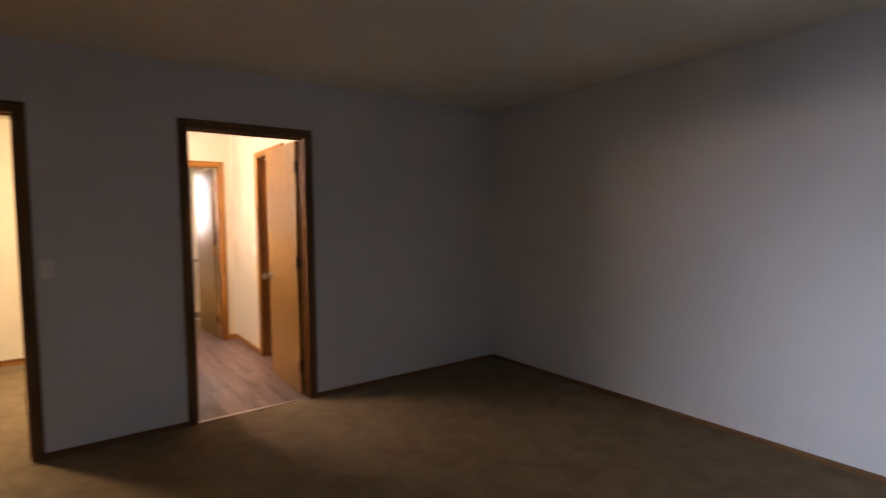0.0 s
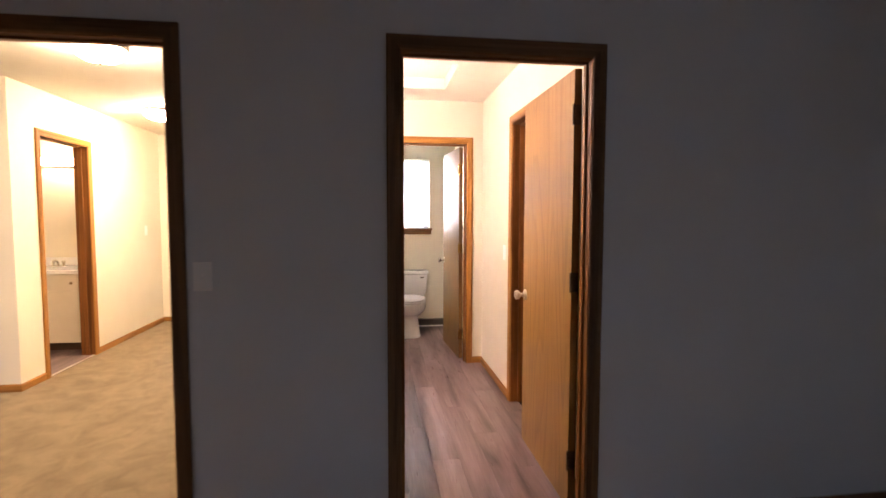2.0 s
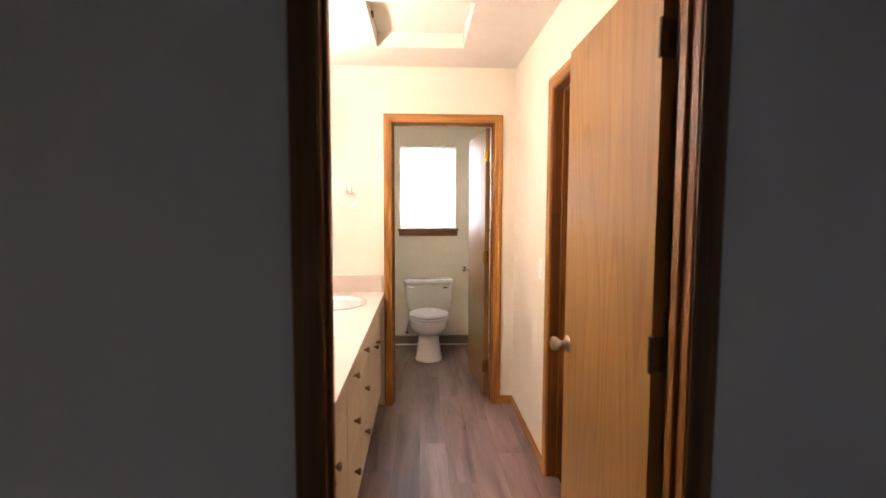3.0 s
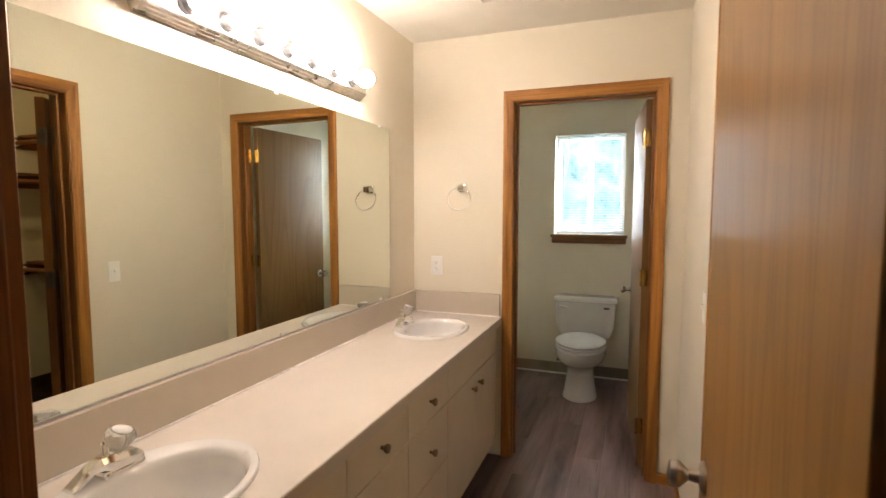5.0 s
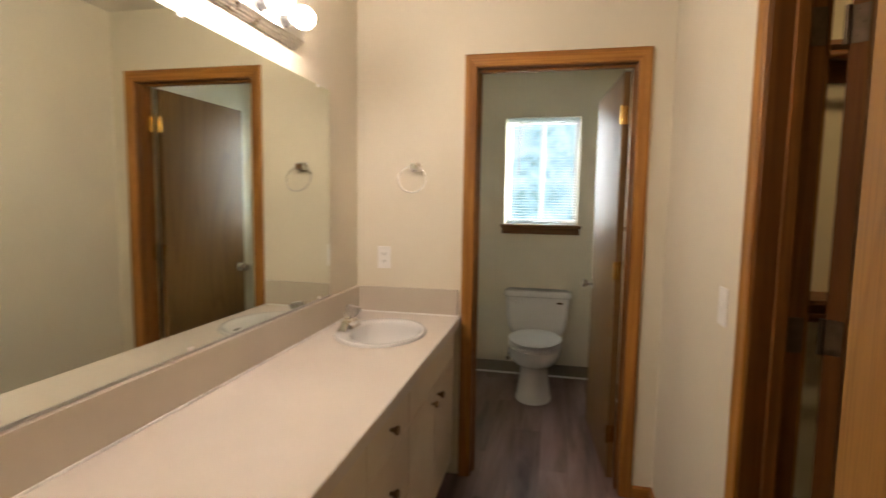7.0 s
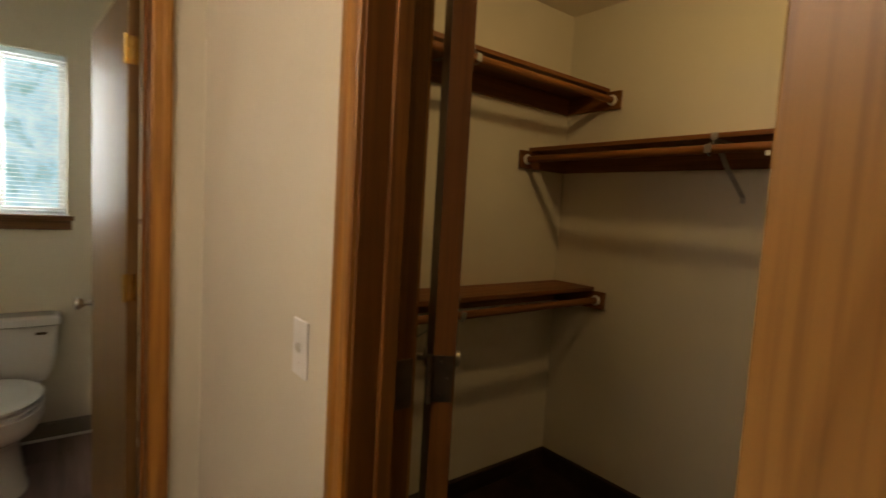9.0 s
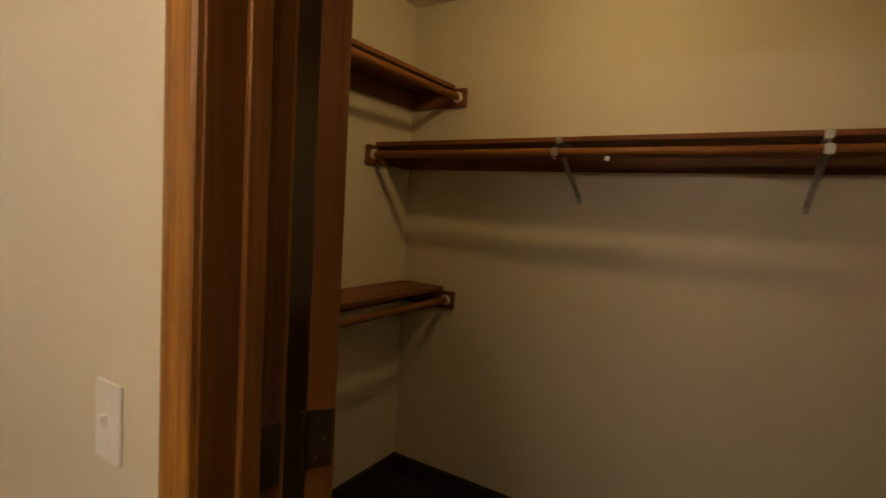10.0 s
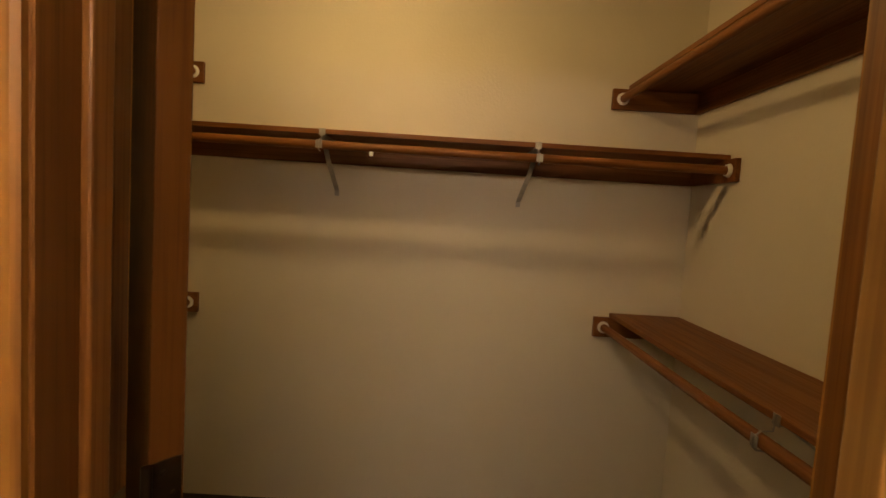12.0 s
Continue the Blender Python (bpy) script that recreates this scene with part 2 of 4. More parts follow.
def outside_material():
    """Bright overcast garden beyond the panes: soft leaves over a pale ground."""
    m, t, p = nodes_of("garden_backdrop")
    n = t.nodes
    leaf = ramp(t, tex(t, 1.6, (1, 1, 1), 8, 0.7, 0.5), [(0.36, (0.20, 0.47, 0.50)), (0.46, (0.45, 0.77, 0.92)), (0.58, (0.70, 0.92, 1.0))])
    co, sep = n.new("ShaderNodeTexCoord"), n.new("ShaderNodeSeparateXYZ")
    t.links.new(co.outputs["Object"], sep.inputs[0])
    low = n.new("ShaderNodeMapRange")
    low.inputs[1].default_value, low.inputs[2].default_value = 0.6, 1.0
    t.links.new(sep.outputs["Z"], low.inputs[0])
    col = mixed(t, "MIX", low.outputs[0], (0.86, 0.95, 1.0), leaf)
    p.inputs["Base Color"].default_value = (0, 0, 0, 1)
    t.links.new(col, p.inputs["Emission Color"])
    p.inputs["Emission Strength"].default_value = 1.7
    return m


M_OUT = outside_material()


# ---- mesh helpers ----
def mesh_from(name, bm, smooth=None):
    me = bpy.data.meshes.new(name)
    bmesh.ops.recalc_face_normals(bm, faces=bm.faces)
    if smooth is not None:
        for fc in bm.faces:
            fc.smooth = True
        for ed in bm.edges:
            if len(ed.link_faces) == 2 and ed.calc_face_angle(0) > radians(smooth):
                ed.smooth = False
    bm.to_mesh(me)
    bm.free()
    return me


def part(name, bm, material, parent, label="", smooth=None, m=None):
    ob = new(name, mesh_from(name, bm, smooth))
    ob.data.materials.append(material)
    if parent is not None:
        ob.parent = parent
    if m is not None:
        ob.matrix_basis = m
    return tagged(ob, label=label)


def thing(name, label, category, m=None, group="", kind=""):
    ob = new(name)
    ob.empty_display_size = 0.05
    if m is not None:
        ob.matrix_basis = m
    return tagged(ob, label, category, group, kind)


def box(lo, hi, bevel=0.0, segments=1, into=None):
    bm = into if into is not None else bmesh.new()
    made = bmesh.ops.create_cube(bm, size=1.0)["verts"]
    for v in made:
        v.co = [lo[i] + (v.co[i] + 0.5) * (hi[i] - lo[i]) for i in range(3)]
    if bevel:
        edges = {e for v in made for e in v.link_edges}
        bmesh.ops.bevel(bm, geom=list(edges), offset=bevel, segments=segments, affect="EDGES", profile=0.5)
    return bm


def lathe(profile, axis="Z", steps=24, into=None, at=(0, 0, 0)):
    """Turns (radius, height) pairs round an axis through at."""
    bm = into if into is not None else bmesh.new()
    rings = []
    for r, h in profile:
        ring = []
        for k in range(steps):
            a = 2 * math.pi * k / steps
            u, w = r * math.cos(a), r * math.sin(a)
            c = {"Z": (u, w, h), "X": (h, u, w), "Y": (w, h, u)}[axis]
            ring.append(bm.verts.new([c[i] + at[i] for i in range(3)]))
        rings.append(ring)
    for a, b in zip(rings, rings[1:]):
        for k in range(steps):
            bm.faces.new((a[k], a[(k + 1) % steps], b[(k + 1) % steps], b[k]))
    for ring in (rings[0], rings[-1]):
        bm.faces.new(ring)
    return bm


def tube(points, r, steps=10, into=None, closed=False):
    bm = into if into is not None else bmesh.new()
    pts = [Vector(p) for p in points]
    rings, n = [], len(pts)
    for i, p in enumerate(pts):
        if closed:
            d = (pts[(i + 1) % n] - pts[i - 1]).normalized()
        else:
            d = (pts[min(i + 1, n - 1)] - pts[max(i - 1, 0)]).normalized()
        side = d.cross(Vector((0.13, 0.21, 0.97))).normalized()
        up = side.cross(d)
        rings.append([bm.verts.new(p + r * (math.cos(2 * math.pi * k / steps) * side + math.sin(2 * math.pi * k / steps) * up)) for k in range(steps)])
    pairs = list(zip(rings, rings[1:])) + ([(rings[-1], rings[0])] if closed else [])
    for a, b in pairs:
        for k in range(steps):
            bm.faces.new((a[k], a[(k + 1) % steps], b[(k + 1) % steps], b[k]))
    if not closed:
        bm.faces.new(rings[0])
        bm.faces.new(rings[-1])
    return bm


def loft(rings, cap=(True, True), into=None):
    bm = into if into is not None else bmesh.new()
    vs = [[bm.verts.new(p) for p in ring] for ring in rings]
    n = len(vs[0])
    for a, b in zip(vs, vs[1:]):
        for k in range(n):
            bm.faces.new((a[k], a[(k + 1) % n], b[(k + 1) % n], b[k]))
    if cap[0]:
        bm.faces.new(vs[0])
    if cap[1]:
        bm.faces.new(vs[-1])
    return bm


def prism(outline, lo, hi, axis=0, into=None):
    """A flat outline pushed along an axis; outline holds the other two coordinates in order."""
    def spot(u, w, s):
        return {0: (s, u, w), 1: (u, s, w), 2: (u, w, s)}[axis]
    return loft([[spot(u, w, s) for u, w in outline] for s in (lo, hi)], into=into)


def grid_wall(name, lo, hi, holes=(), m=None, label="painted plaster wall"):
    """A wall block with openings cut right through it; only its outer faces are made."""
    ax = [sorted({lo[i], hi[i], *(v for h in holes for v in (h[0][i], h[1][i]) if lo[i] < v < hi[i])}) for i in range(3)]
    n = [len(a) - 1 for a in ax]

    def solid(i, j, k):
        if not (0 <= i < n[0] and 0 <= j < n[1] and 0 <= k < n[2]):
            return False
        c = [(ax[q][v] + ax[q][v + 1]) / 2 for q, v in enumerate((i, j, k))]
        return not any(all(h[0][q] < c[q] < h[1][q] for q in range(3)) for h in holes)
    bm, vs = bmesh.new(), {}

    def corner(i, j, k):
        if (i, j, k) not in vs:
            vs[i, j, k] = bm.verts.new((ax[0][i], ax[1][j], ax[2][k]))
        return vs[i, j, k]
    sides = (((-1, 0, 0), ((0, 0, 0), (0, 0, 1), (0, 1, 1), (0, 1, 0))), ((1, 0, 0), ((1, 0, 0), (1, 1, 0), (1, 1, 1), (1, 0, 1))),
             ((0, -1, 0), ((0, 0, 0), (1, 0, 0), (1, 0, 1), (0, 0, 1))), ((0, 1, 0), ((0, 1, 0), (0, 1, 1), (1, 1, 1), (1, 1, 0))),
             ((0, 0, -1), ((0, 0, 0), (0, 1, 0), (1, 1, 0), (1, 0, 0))), ((0, 0, 1), ((0, 0, 1), (1, 0, 1), (1, 1, 1), (0, 1, 1))))
    for i in range(n[0]):
        for j in range(n[1]):
            for k in range(n[2]):
                if solid(i, j, k):
                    for d, q in sides:
                        if not solid(i + d[0], j + d[1], k + d[2]):
                            bm.faces.new([corner(i + a, j + b, k + c) for a, b, c in q])
    ob = part(name, bm, m or M_WALL, None)
    return tagged(ob, label, "wall", kind="structure")


# ---- floors, walls, ceilings ----
DOOR_H = 2.03
FAR = 9.2
for nm, lo, hi in (("floor_bedroom", (-3.2, -5.2, -0.1), (2.732, 0.02, 0)), ("floor_hall", (-4.6, 0.02, -0.1), (-0.7, FAR, 0)),
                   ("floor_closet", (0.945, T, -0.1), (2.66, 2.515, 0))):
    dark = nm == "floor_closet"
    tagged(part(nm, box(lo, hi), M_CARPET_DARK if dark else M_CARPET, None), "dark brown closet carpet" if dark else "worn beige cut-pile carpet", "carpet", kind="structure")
floor_bath = tagged(part("floor_bath", box((-1.1, 0.02, -0.1), (0.945, 4.3, -0.012)), M_TOE, None), "grey oak vinyl plank floor", "floor", kind="structure")

BX0, BX1 = 0.005, 0.808          # bathroom doorway
HX0, HX1 = -1.632, -0.892        # hall doorway
CY0, CY1 = 0.736, 1.482          # closet doorway
TX0, TX1 = 0.012, 0.732          # toilet doorway
WALL_Y, WINDOW_Y = 2.515, 4.15
W_X0, W_X1, W_Z0, W_Z1 = 0.005, 0.572, 1.225, 2.07
J = 0.018

DOORWAYS = [((BX0 - J, -1, -1), (BX1 + J, 1, DOOR_H + J)), ((HX0 - J, -1, -1), (HX1 + J, 1, DOOR_H + J))]
grid_wall("wall_bedroom_north", (-3.2, 0, 0), (2.852, T / 2, HB), DOORWAYS, M_BEDWALL)
grid_wall("wall_bedroom_north_back", (-3.2, T / 2 + 0.001, 0), (2.852, T, HB), DOORWAYS)
grid_wall("wall_bedroom_east", (2.732, -5.2, 0), (2.852, 0, HB), (), M_BEDWALL)
grid_wall("wall_bedroom_south", (-3.2, -5.32, 0), (2.852, -5.2, HB), (), M_BEDWALL)
grid_wall("wall_bedroom_west", (-3.32, -5.32, 0), (-3.2, T, HB), [((-4, -4.75, 0.35), (-3, -3.05, 1.75))], M_BEDWALL)
grid_wall("wall_bath_west", (-0.73, T, 0), (-0.60, 2.80, H))
grid_wall("wall_bath_east", (0.885, T, 0), (1.005, WALL_Y, H), [((0, CY0 - J, -1), (2, CY1 + J, DOOR_H + J))])
grid_wall("wall_toilet_south", (-0.60, WALL_Y, 0), (2.78, WALL_Y + 0.115, H), [((TX0 - J, 0, -1), (TX1 + J, 5, DOOR_H + J))])
grid_wall("wall_toilet_north", (-1.22, WINDOW_Y, 0), (1.005, WINDOW_Y + 0.15, H), [((W_X0, 0, W_Z0), (W_X1, 9, W_Z1))])
grid_wall("wall_toilet_west", (-1.22, 2.80, 0), (-1.1, WINDOW_Y, H))
grid_wall("wall_toilet_east", (0.885, WALL_Y + 0.115, 0), (1.005, WINDOW_Y, H))
grid_wall("wall_closet_east", (2.66, T, 0), (2.78, WALL_Y, H))
grid_wall("wall_hall_block", (-1.805, 2.73, 0), (-1.22, 4.88, H))
grid_wall("wall_hall_block_side", (-1.22, 2.73, 0), (-0.73, 2.80, H))
grid_wall("wall_hall_west", (-2.97, 2.27, 0), (-2.85, 4.88, H), [((-4, 2.555 - J, -1), (-2, 3.245 + J, DOOR_H + J))])
grid_wall("wall_hall_southwest", (-4.6, 2.20, 0), (-2.85, 2.27, H))
grid_wall("wall_hall_end", (-4.72, T, 0), (-4.6, FAR, H))
grid_wall("wall_hall_north", (-4.6, 4.88, 0), (-0.7, 5.0, H), [((-2.68, 4, -1), (-1.92, 6, DOOR_H + J))])
grid_wall("wall_hall_bath_north", (-4.6, 3.95, 0), (-2.97, 4.05, H))
grid_wall("wall_far_room_north", (-4.6, FAR, 0), (-0.58, FAR + 0.12, H), [((-4.5, 9, 0.7), (-3.37, 10, 2.2))])
grid_wall("wall_far_room_east", (-0.7, 5.0, 0), (-0.58, FAR, H))
HX, HXX, HY, HYY = -0.055, 0.475, 1.42, 2.1      # attic hatch well
ceil_bed = grid_wall("ceiling_bedroom", (-3.32, -5.32, HB), (2.852, T, HB + 0.1), (), M_CEIL, "textured off-white bedroom ceiling")
ceil_bed["category"] = "ceiling"
ceil = grid_wall("ceiling", (-4.72, T, H), (2.852, FAR + 0.12, H + 0.13), [((HX, HY, 2), (HXX, HYY, H + 0.11)), ((-0.58, WINDOW_Y + 0.15, 2), (3, 10, 3))], M_CEIL, "textured off-white ceiling")
ceil["category"] = "ceiling"


# ---- door frames, baseboards ----
def rot(place, angle):
    return Matrix.Translation(place) @ Matrix.Rotation(radians(angle), 4, "Z")


CASE = ((0.004, 0.0), (0.004, 0.009), (0.010, 0.0125), (0.030, 0.0135), (0.040, 0.0165), (0.055, 0.0165), (0.061, 0.013), (0.061, 0.0))


def casing_set(frame_ob, w, h, d, side, skip_left=False, mats=None):
    """Mitred casing legs and head on one face of the wall; side -1: the near face, +1: the far one."""
    y0 = 0.0 if side < 0 else d
    for nm, pts in (("casing", [((-u, y0 + side * v, 0), (-u, y0 + side * v, h + u)) for u, v in CASE]),
                    ("casing", [((w + u, y0 + side * v, 0), (w + u, y0 + side * v, h + u)) for u, v in CASE]),
                    ("head_casing", [((-u, y0 + side * v, h + u), (w + u, y0 + side * v, h + u)) for u, v in CASE])):
        if skip_left and side > 0 and nm == "casing" and pts[0][0][0] < 0:
            continue
        part(nm, loft([[p[0] for p in pts], [p[1] for p in pts]]), (mats or M_OAK)[0 if nm == "head_casing" else 2], frame_ob, "dark casing on the bedroom side" if mats else "")


def door_frame(name, m, w, h, d, stop_at, sides=(-1, 1), skip_left=False, near_mats=None, label="golden oak door frame with mitred casing"):
    """Local x across the opening, y through the wall, z up."""
    fr = thing(name, label, "door frame", m, kind="structure")
    for lo, hi, a, nm in (((-J + 0.001, -0.002, 0), (0, d + 0.002, h), 2, "jamb"), ((w, -0.002, 0), (w + J - 0.001, d + 0.002, h), 2, "jamb"),
                          ((-J + 0.001, -0.002, h), (w + J - 0.001, d + 0.002, h + J - 0.001), 0, "head_jamb")):
        part(nm, box(lo, hi, 0.0015), M_JAMB[a], fr)
    for lo, hi, a in (((0, stop_at, 0), (0.011, stop_at + 0.032, h - 0.011), 2), ((w - 0.011, stop_at, 0), (w, stop_at + 0.032, h - 0.011), 2),
                      ((0, stop_at, h - 0.011), (w, stop_at + 0.032, h), 0)):
        part("door_stop", box(lo, hi, 0.003, 2), M_JAMB[a], fr)
    for s in sides:
        casing_set(fr, w, h, d, s, skip_left, near_mats if s < 0 else None)
    return fr


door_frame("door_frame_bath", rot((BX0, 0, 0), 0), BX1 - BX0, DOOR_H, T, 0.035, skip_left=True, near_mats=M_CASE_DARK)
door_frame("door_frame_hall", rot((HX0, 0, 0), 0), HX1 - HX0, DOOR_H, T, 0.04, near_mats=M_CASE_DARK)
toilet_frame = door_frame("door_frame_toilet", rot((TX0, WALL_Y, 0), 0), TX1 - TX0, DOOR_H, 0.115, 0.045)
closet_frame = door_frame("door_frame_closet", rot((0.885, CY1, 0), -90), CY1 - CY0, DOOR_H, 0.12, 0.048)
for z in (0.24, 1.07, 1.82):
    span = TX1 - TX0
    part("hinge_plate", box((span - 0.0022, 0.079, z - 0.045), (span - 0.0003, 0.1135, z + 0.045), 0.0006), M_BRASS, toilet_frame, "brass hinge plate")
    part("hinge_plate", box((0.0003, 0.083, z - 0.045), (0.0022, 0.1185, z + 0.045), 0.0006), M_BRONZE, closet_frame, "dark bronze hinge plate")
door_frame("door_frame_hall_bath", rot((-2.85, 2.555, 0), 90), 0.69, DOOR_H, 0.12, 0.045, (-1,))
door_frame("door_frame_far_room", rot((-2.662, 4.88, 0), 0), 0.724, DOOR_H, 0.12, 0.045, (-1,))


def baseboard(name, a, b, normal, tall, thick, mats, label):
    """A board with an eased top edge along a wall from a to b."""
    a, b, nv = Vector(a), Vector(b), Vector(normal)
    prof = ((0.0005, 0), (thick, 0), (thick, tall - 0.012), (thick - 0.005, tall - 0.002), (0.0005, tall))
    bm = loft([[(*(p + nv * u), w) for u, w in prof] for p in (a, b)])
    ax = 0 if abs(a.x - b.x) > abs(a.y - b.y) else 1
    tagged(part(name, bm, mats[ax] if isinstance(mats, dict) else mats, None), label, "baseboard", kind="structure")


C = 0.062
for a, b, nv in (((-3.2, 0), (HX0 - C, 0), (0, -1)), ((HX1 + C, 0), (BX0 - C, 0), (0, -1)), ((BX1 + C, 0), (2.732, 0), (0, -1)),
                 ((2.732, -5.2), (2.732, -0.012), (-1, 0)), ((-3.2, -5.2), (-3.2, -0.012), (1, 0)), ((-3.188, -5.2), (2.72, -5.2), (0, 1))):
    baseboard("baseboard", a, b, nv, 0.034, 0.011, M_BASE, "dark-stained wooden baseboard along the bedroom wall")
for a, b, nv in (((0.885, CY1 + C), (0.885, WALL_Y - 0.012), (-1, 0)), ((0.885, T), (0.885, CY0 - C), (-1, 0)), ((TX1 + C, WALL_Y), (0.885, WALL_Y), (0, -1))):
    baseboard("baseboard", a, b, nv, 0.058, 0.011, M_OAK, "golden oak baseboard on the bathroom wall")
for a, b, nv in (((-1.805, 2.73), (-0.73, 2.73), (0, -1)), ((-2.85, 3.245 + C), (-2.85, 4.868), (1, 0)), ((-2.85, 2.2), (-2.85, 2.555 - C), (1, 0)),
                 ((-4.6, 2.20), (-2.839, 2.20), (0, -1)), ((-2.85, 4.88), (-2.724, 4.88), (0, -1)), ((-4.6, FAR), (-0.7, FAR), (0, -1)), ((-1.805, 2.73), (-1.805, 4.88), (-1, 0))):
    baseboard("baseboard", a, b, nv, 0.058, 0.011, M_OAK, "golden oak baseboard along the hall")
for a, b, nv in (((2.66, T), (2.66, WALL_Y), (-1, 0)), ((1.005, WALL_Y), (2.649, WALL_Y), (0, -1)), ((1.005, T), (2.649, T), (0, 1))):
    baseboard("baseboard", a, b, nv, 0.095, 0.011, M_CLOSET_BASE, "near-black baseboard inside the closet")
for a, b, nv in (((-0.34, WINDOW_Y), (0.885, WINDOW_Y), (0, -1)), ((0.885, WALL_Y + 0.115), (0.885, WINDOW_Y), (-1, 0))):
    baseboard("baseboard", a, b, nv, 0.10, 0.006, M_COVE, "grey-brown vinyl cove base in the toilet room")
    baseboard("trim", tuple(Vector(a) + Vector(nv) * 0.0065), tuple(Vector(b) + Vector(nv) * 0.0065), nv, 0.013, 0.008, M_CAULK, "white caulk line along the floor edge")
tagged(part("threshold", box((BX0 + 0.001, 0.008, 0.0), (BX1 - 0.001, 0.034, 0.006), 0.0025, 2), M_STRIP, None), "pale metal carpet strip across the doorway", "threshold", kind="structure")
tagged(part("threshold", box((-2.872, 2.556, 0.0), (-2.85, 3.244, 0.005), 0.002, 2), M_STRIP, None), "pale metal carpet strip at the hall bathroom", "threshold", kind="structure")
tagged(part("floor_hall_bath", box((-4.6, 2.27, 0.0), (-2.873, 3.95, 0.003)), M_PLANK, None), "grey vinyl floor of the hall bathroom", "floor", kind="structure")


# ---- doors ----
def hinge_set(parent, heights, mat, t):
    for z in heights:
        hg = part("hinge", lathe([(0.0065, z - 0.045), (0.0065, z + 0.045)], steps=10, at=(-0.006, 0.005, 0)), mat, parent, smooth=40)
        part("hinge_leaf", box((-0.0022, -t + 0.004, z - 0.044), (-0.0004, 0.004, z + 0.044), 0.0008), mat, hg)
        for dz in (-0.03, 0, 0.03):
            part("screw", lathe([(0.004, -0.0036), (0.0025, -0.0044)], "X", 8, None, (0, -t / 2 + (0.006 if dz else -0.006), z + dz)), mat, hg)


def knob_set(parent, x, z, t, mat):
    for s, y in ((1, 0.0), (-1, -t)):
        prof = [(0.032, 0), (0.032, 0.004), (0.027, 0.009), (0.013, 0.012), (0.011, 0.030), (0.017, 0.036), (0.026, 0.046), (0.0275, 0.055), (0.024, 0.064), (0.012, 0.068)]
        bm = lathe([(r, s * h) for r, h in prof], "Y", 24, None, (x, y, z))
        part("door_knob", bm, mat, parent, smooth=35)


def door(name, place, angle, w, t, veneer, metal, hinge_metal, label):
    """Local origin on the hinge side of the visible face, leaf along +x, thickness to -y."""
    d = thing(name, label, "door", rot(place, angle))
    slab = part("door_leaf", box((0, -t, 0.008), (w, 0, 2.022), 0.0018, 2), veneer, d)
    knob_set(slab, w - 0.052, 0.905, t, metal)
    part("latch_plate", box((w - 0.0002, -t / 2 - 0.0125, 0.875), (w + 0.0012, -t / 2 + 0.0125, 0.935), 0.0004), metal, slab)
    hinge_set(d, (0.24, 1.07, 1.82), hinge_metal, t)
    return d


door("bathroom_door", (0.776, 0.106, 0), 89.3, 0.765, 0.035, M_LEAF, M_NICKEL, M_BRONZE, "open oak veneer slab door with a satin round knob")
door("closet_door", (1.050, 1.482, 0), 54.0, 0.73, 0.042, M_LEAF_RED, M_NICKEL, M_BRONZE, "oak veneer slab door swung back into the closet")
door("toilet_door", (0.69, WALL_Y + 0.135, 0), 94.3, 0.71, 0.035, M_LEAF_DARK, M_CHROME, M_BRASS, "open dark wood veneer door with brass hinges")
door("hall_door", (-1.612, -0.026, 0), -80.0, 0.70, 0.035, M_LEAF, M_BRONZE, M_BRONZE, "oak veneer door standing open into the bedroom")


# ---- bathroom vanity ----
VX, VY0, VY1, TOPZ = -0.078, T + 0.002, WALL_Y - 0.002, 0.827
vanity = thing("vanity_cabinet", "long cream double vanity cabinet with slab fronts", "cabinet", Matrix.Translation((0, 0, 0)))
part("body", box((-0.598, VY0, 0.092), (VX - 0.018, VY1, 0.655)), M_CAB, vanity)
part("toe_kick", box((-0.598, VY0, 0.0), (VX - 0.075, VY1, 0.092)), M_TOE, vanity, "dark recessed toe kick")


def cabinet_knob(parent, y, z):
    prof = [(0.0065, 0), (0.0065, 0.010), (0.013, 0.016), (0.0155, 0.022), (0.013, 0.028), (0.005, 0.030)]
    part("knob", lathe(prof, "X", 16, None, (VX, y, z)), M_KNOB, parent, "antique brass knob", 40)


def front(name, y0, y1, z0, z1, knobs):
    g = 0.0018
    ob = part(name, box((VX - 0.017, y0 + g, z0 + g), (VX, y1 - g, z1 - g), 0.002, 2), M_CAB, vanity)
    for y, z in knobs:
        cabinet_knob(ob, y, z)


Z0, Z1, Z2, Z3 = 0.095, 0.385, 0.625, TOPZ - 0.043
for a, mid, b in ((VY0 + 0.005, 0.50, 0.877), (1.685, 2.082, 2.492)):
    front("false_front", a, b, Z2, Z3, ())
    front("cabinet_door", a, mid, Z0, Z2, ((mid - 0.055, 0.565),))
    front("cabinet_door", mid, b, Z0, Z2, ((mid + 0.055, 0.565),))
for a, b in ((0.877, 1.281), (1.281, 1.685)):
    for z0, z1, kz in ((Z0, Z1, 0.265), (Z1, Z2, 0.497), (Z2, Z3, 0.700)):
        front("drawer", a, b, z0, z1, (((a + b) / 2, kz),))

SINKS = ((-0.32, 0.50), (-0.32, 2.095))
SA, SB = 0.188, 0.232


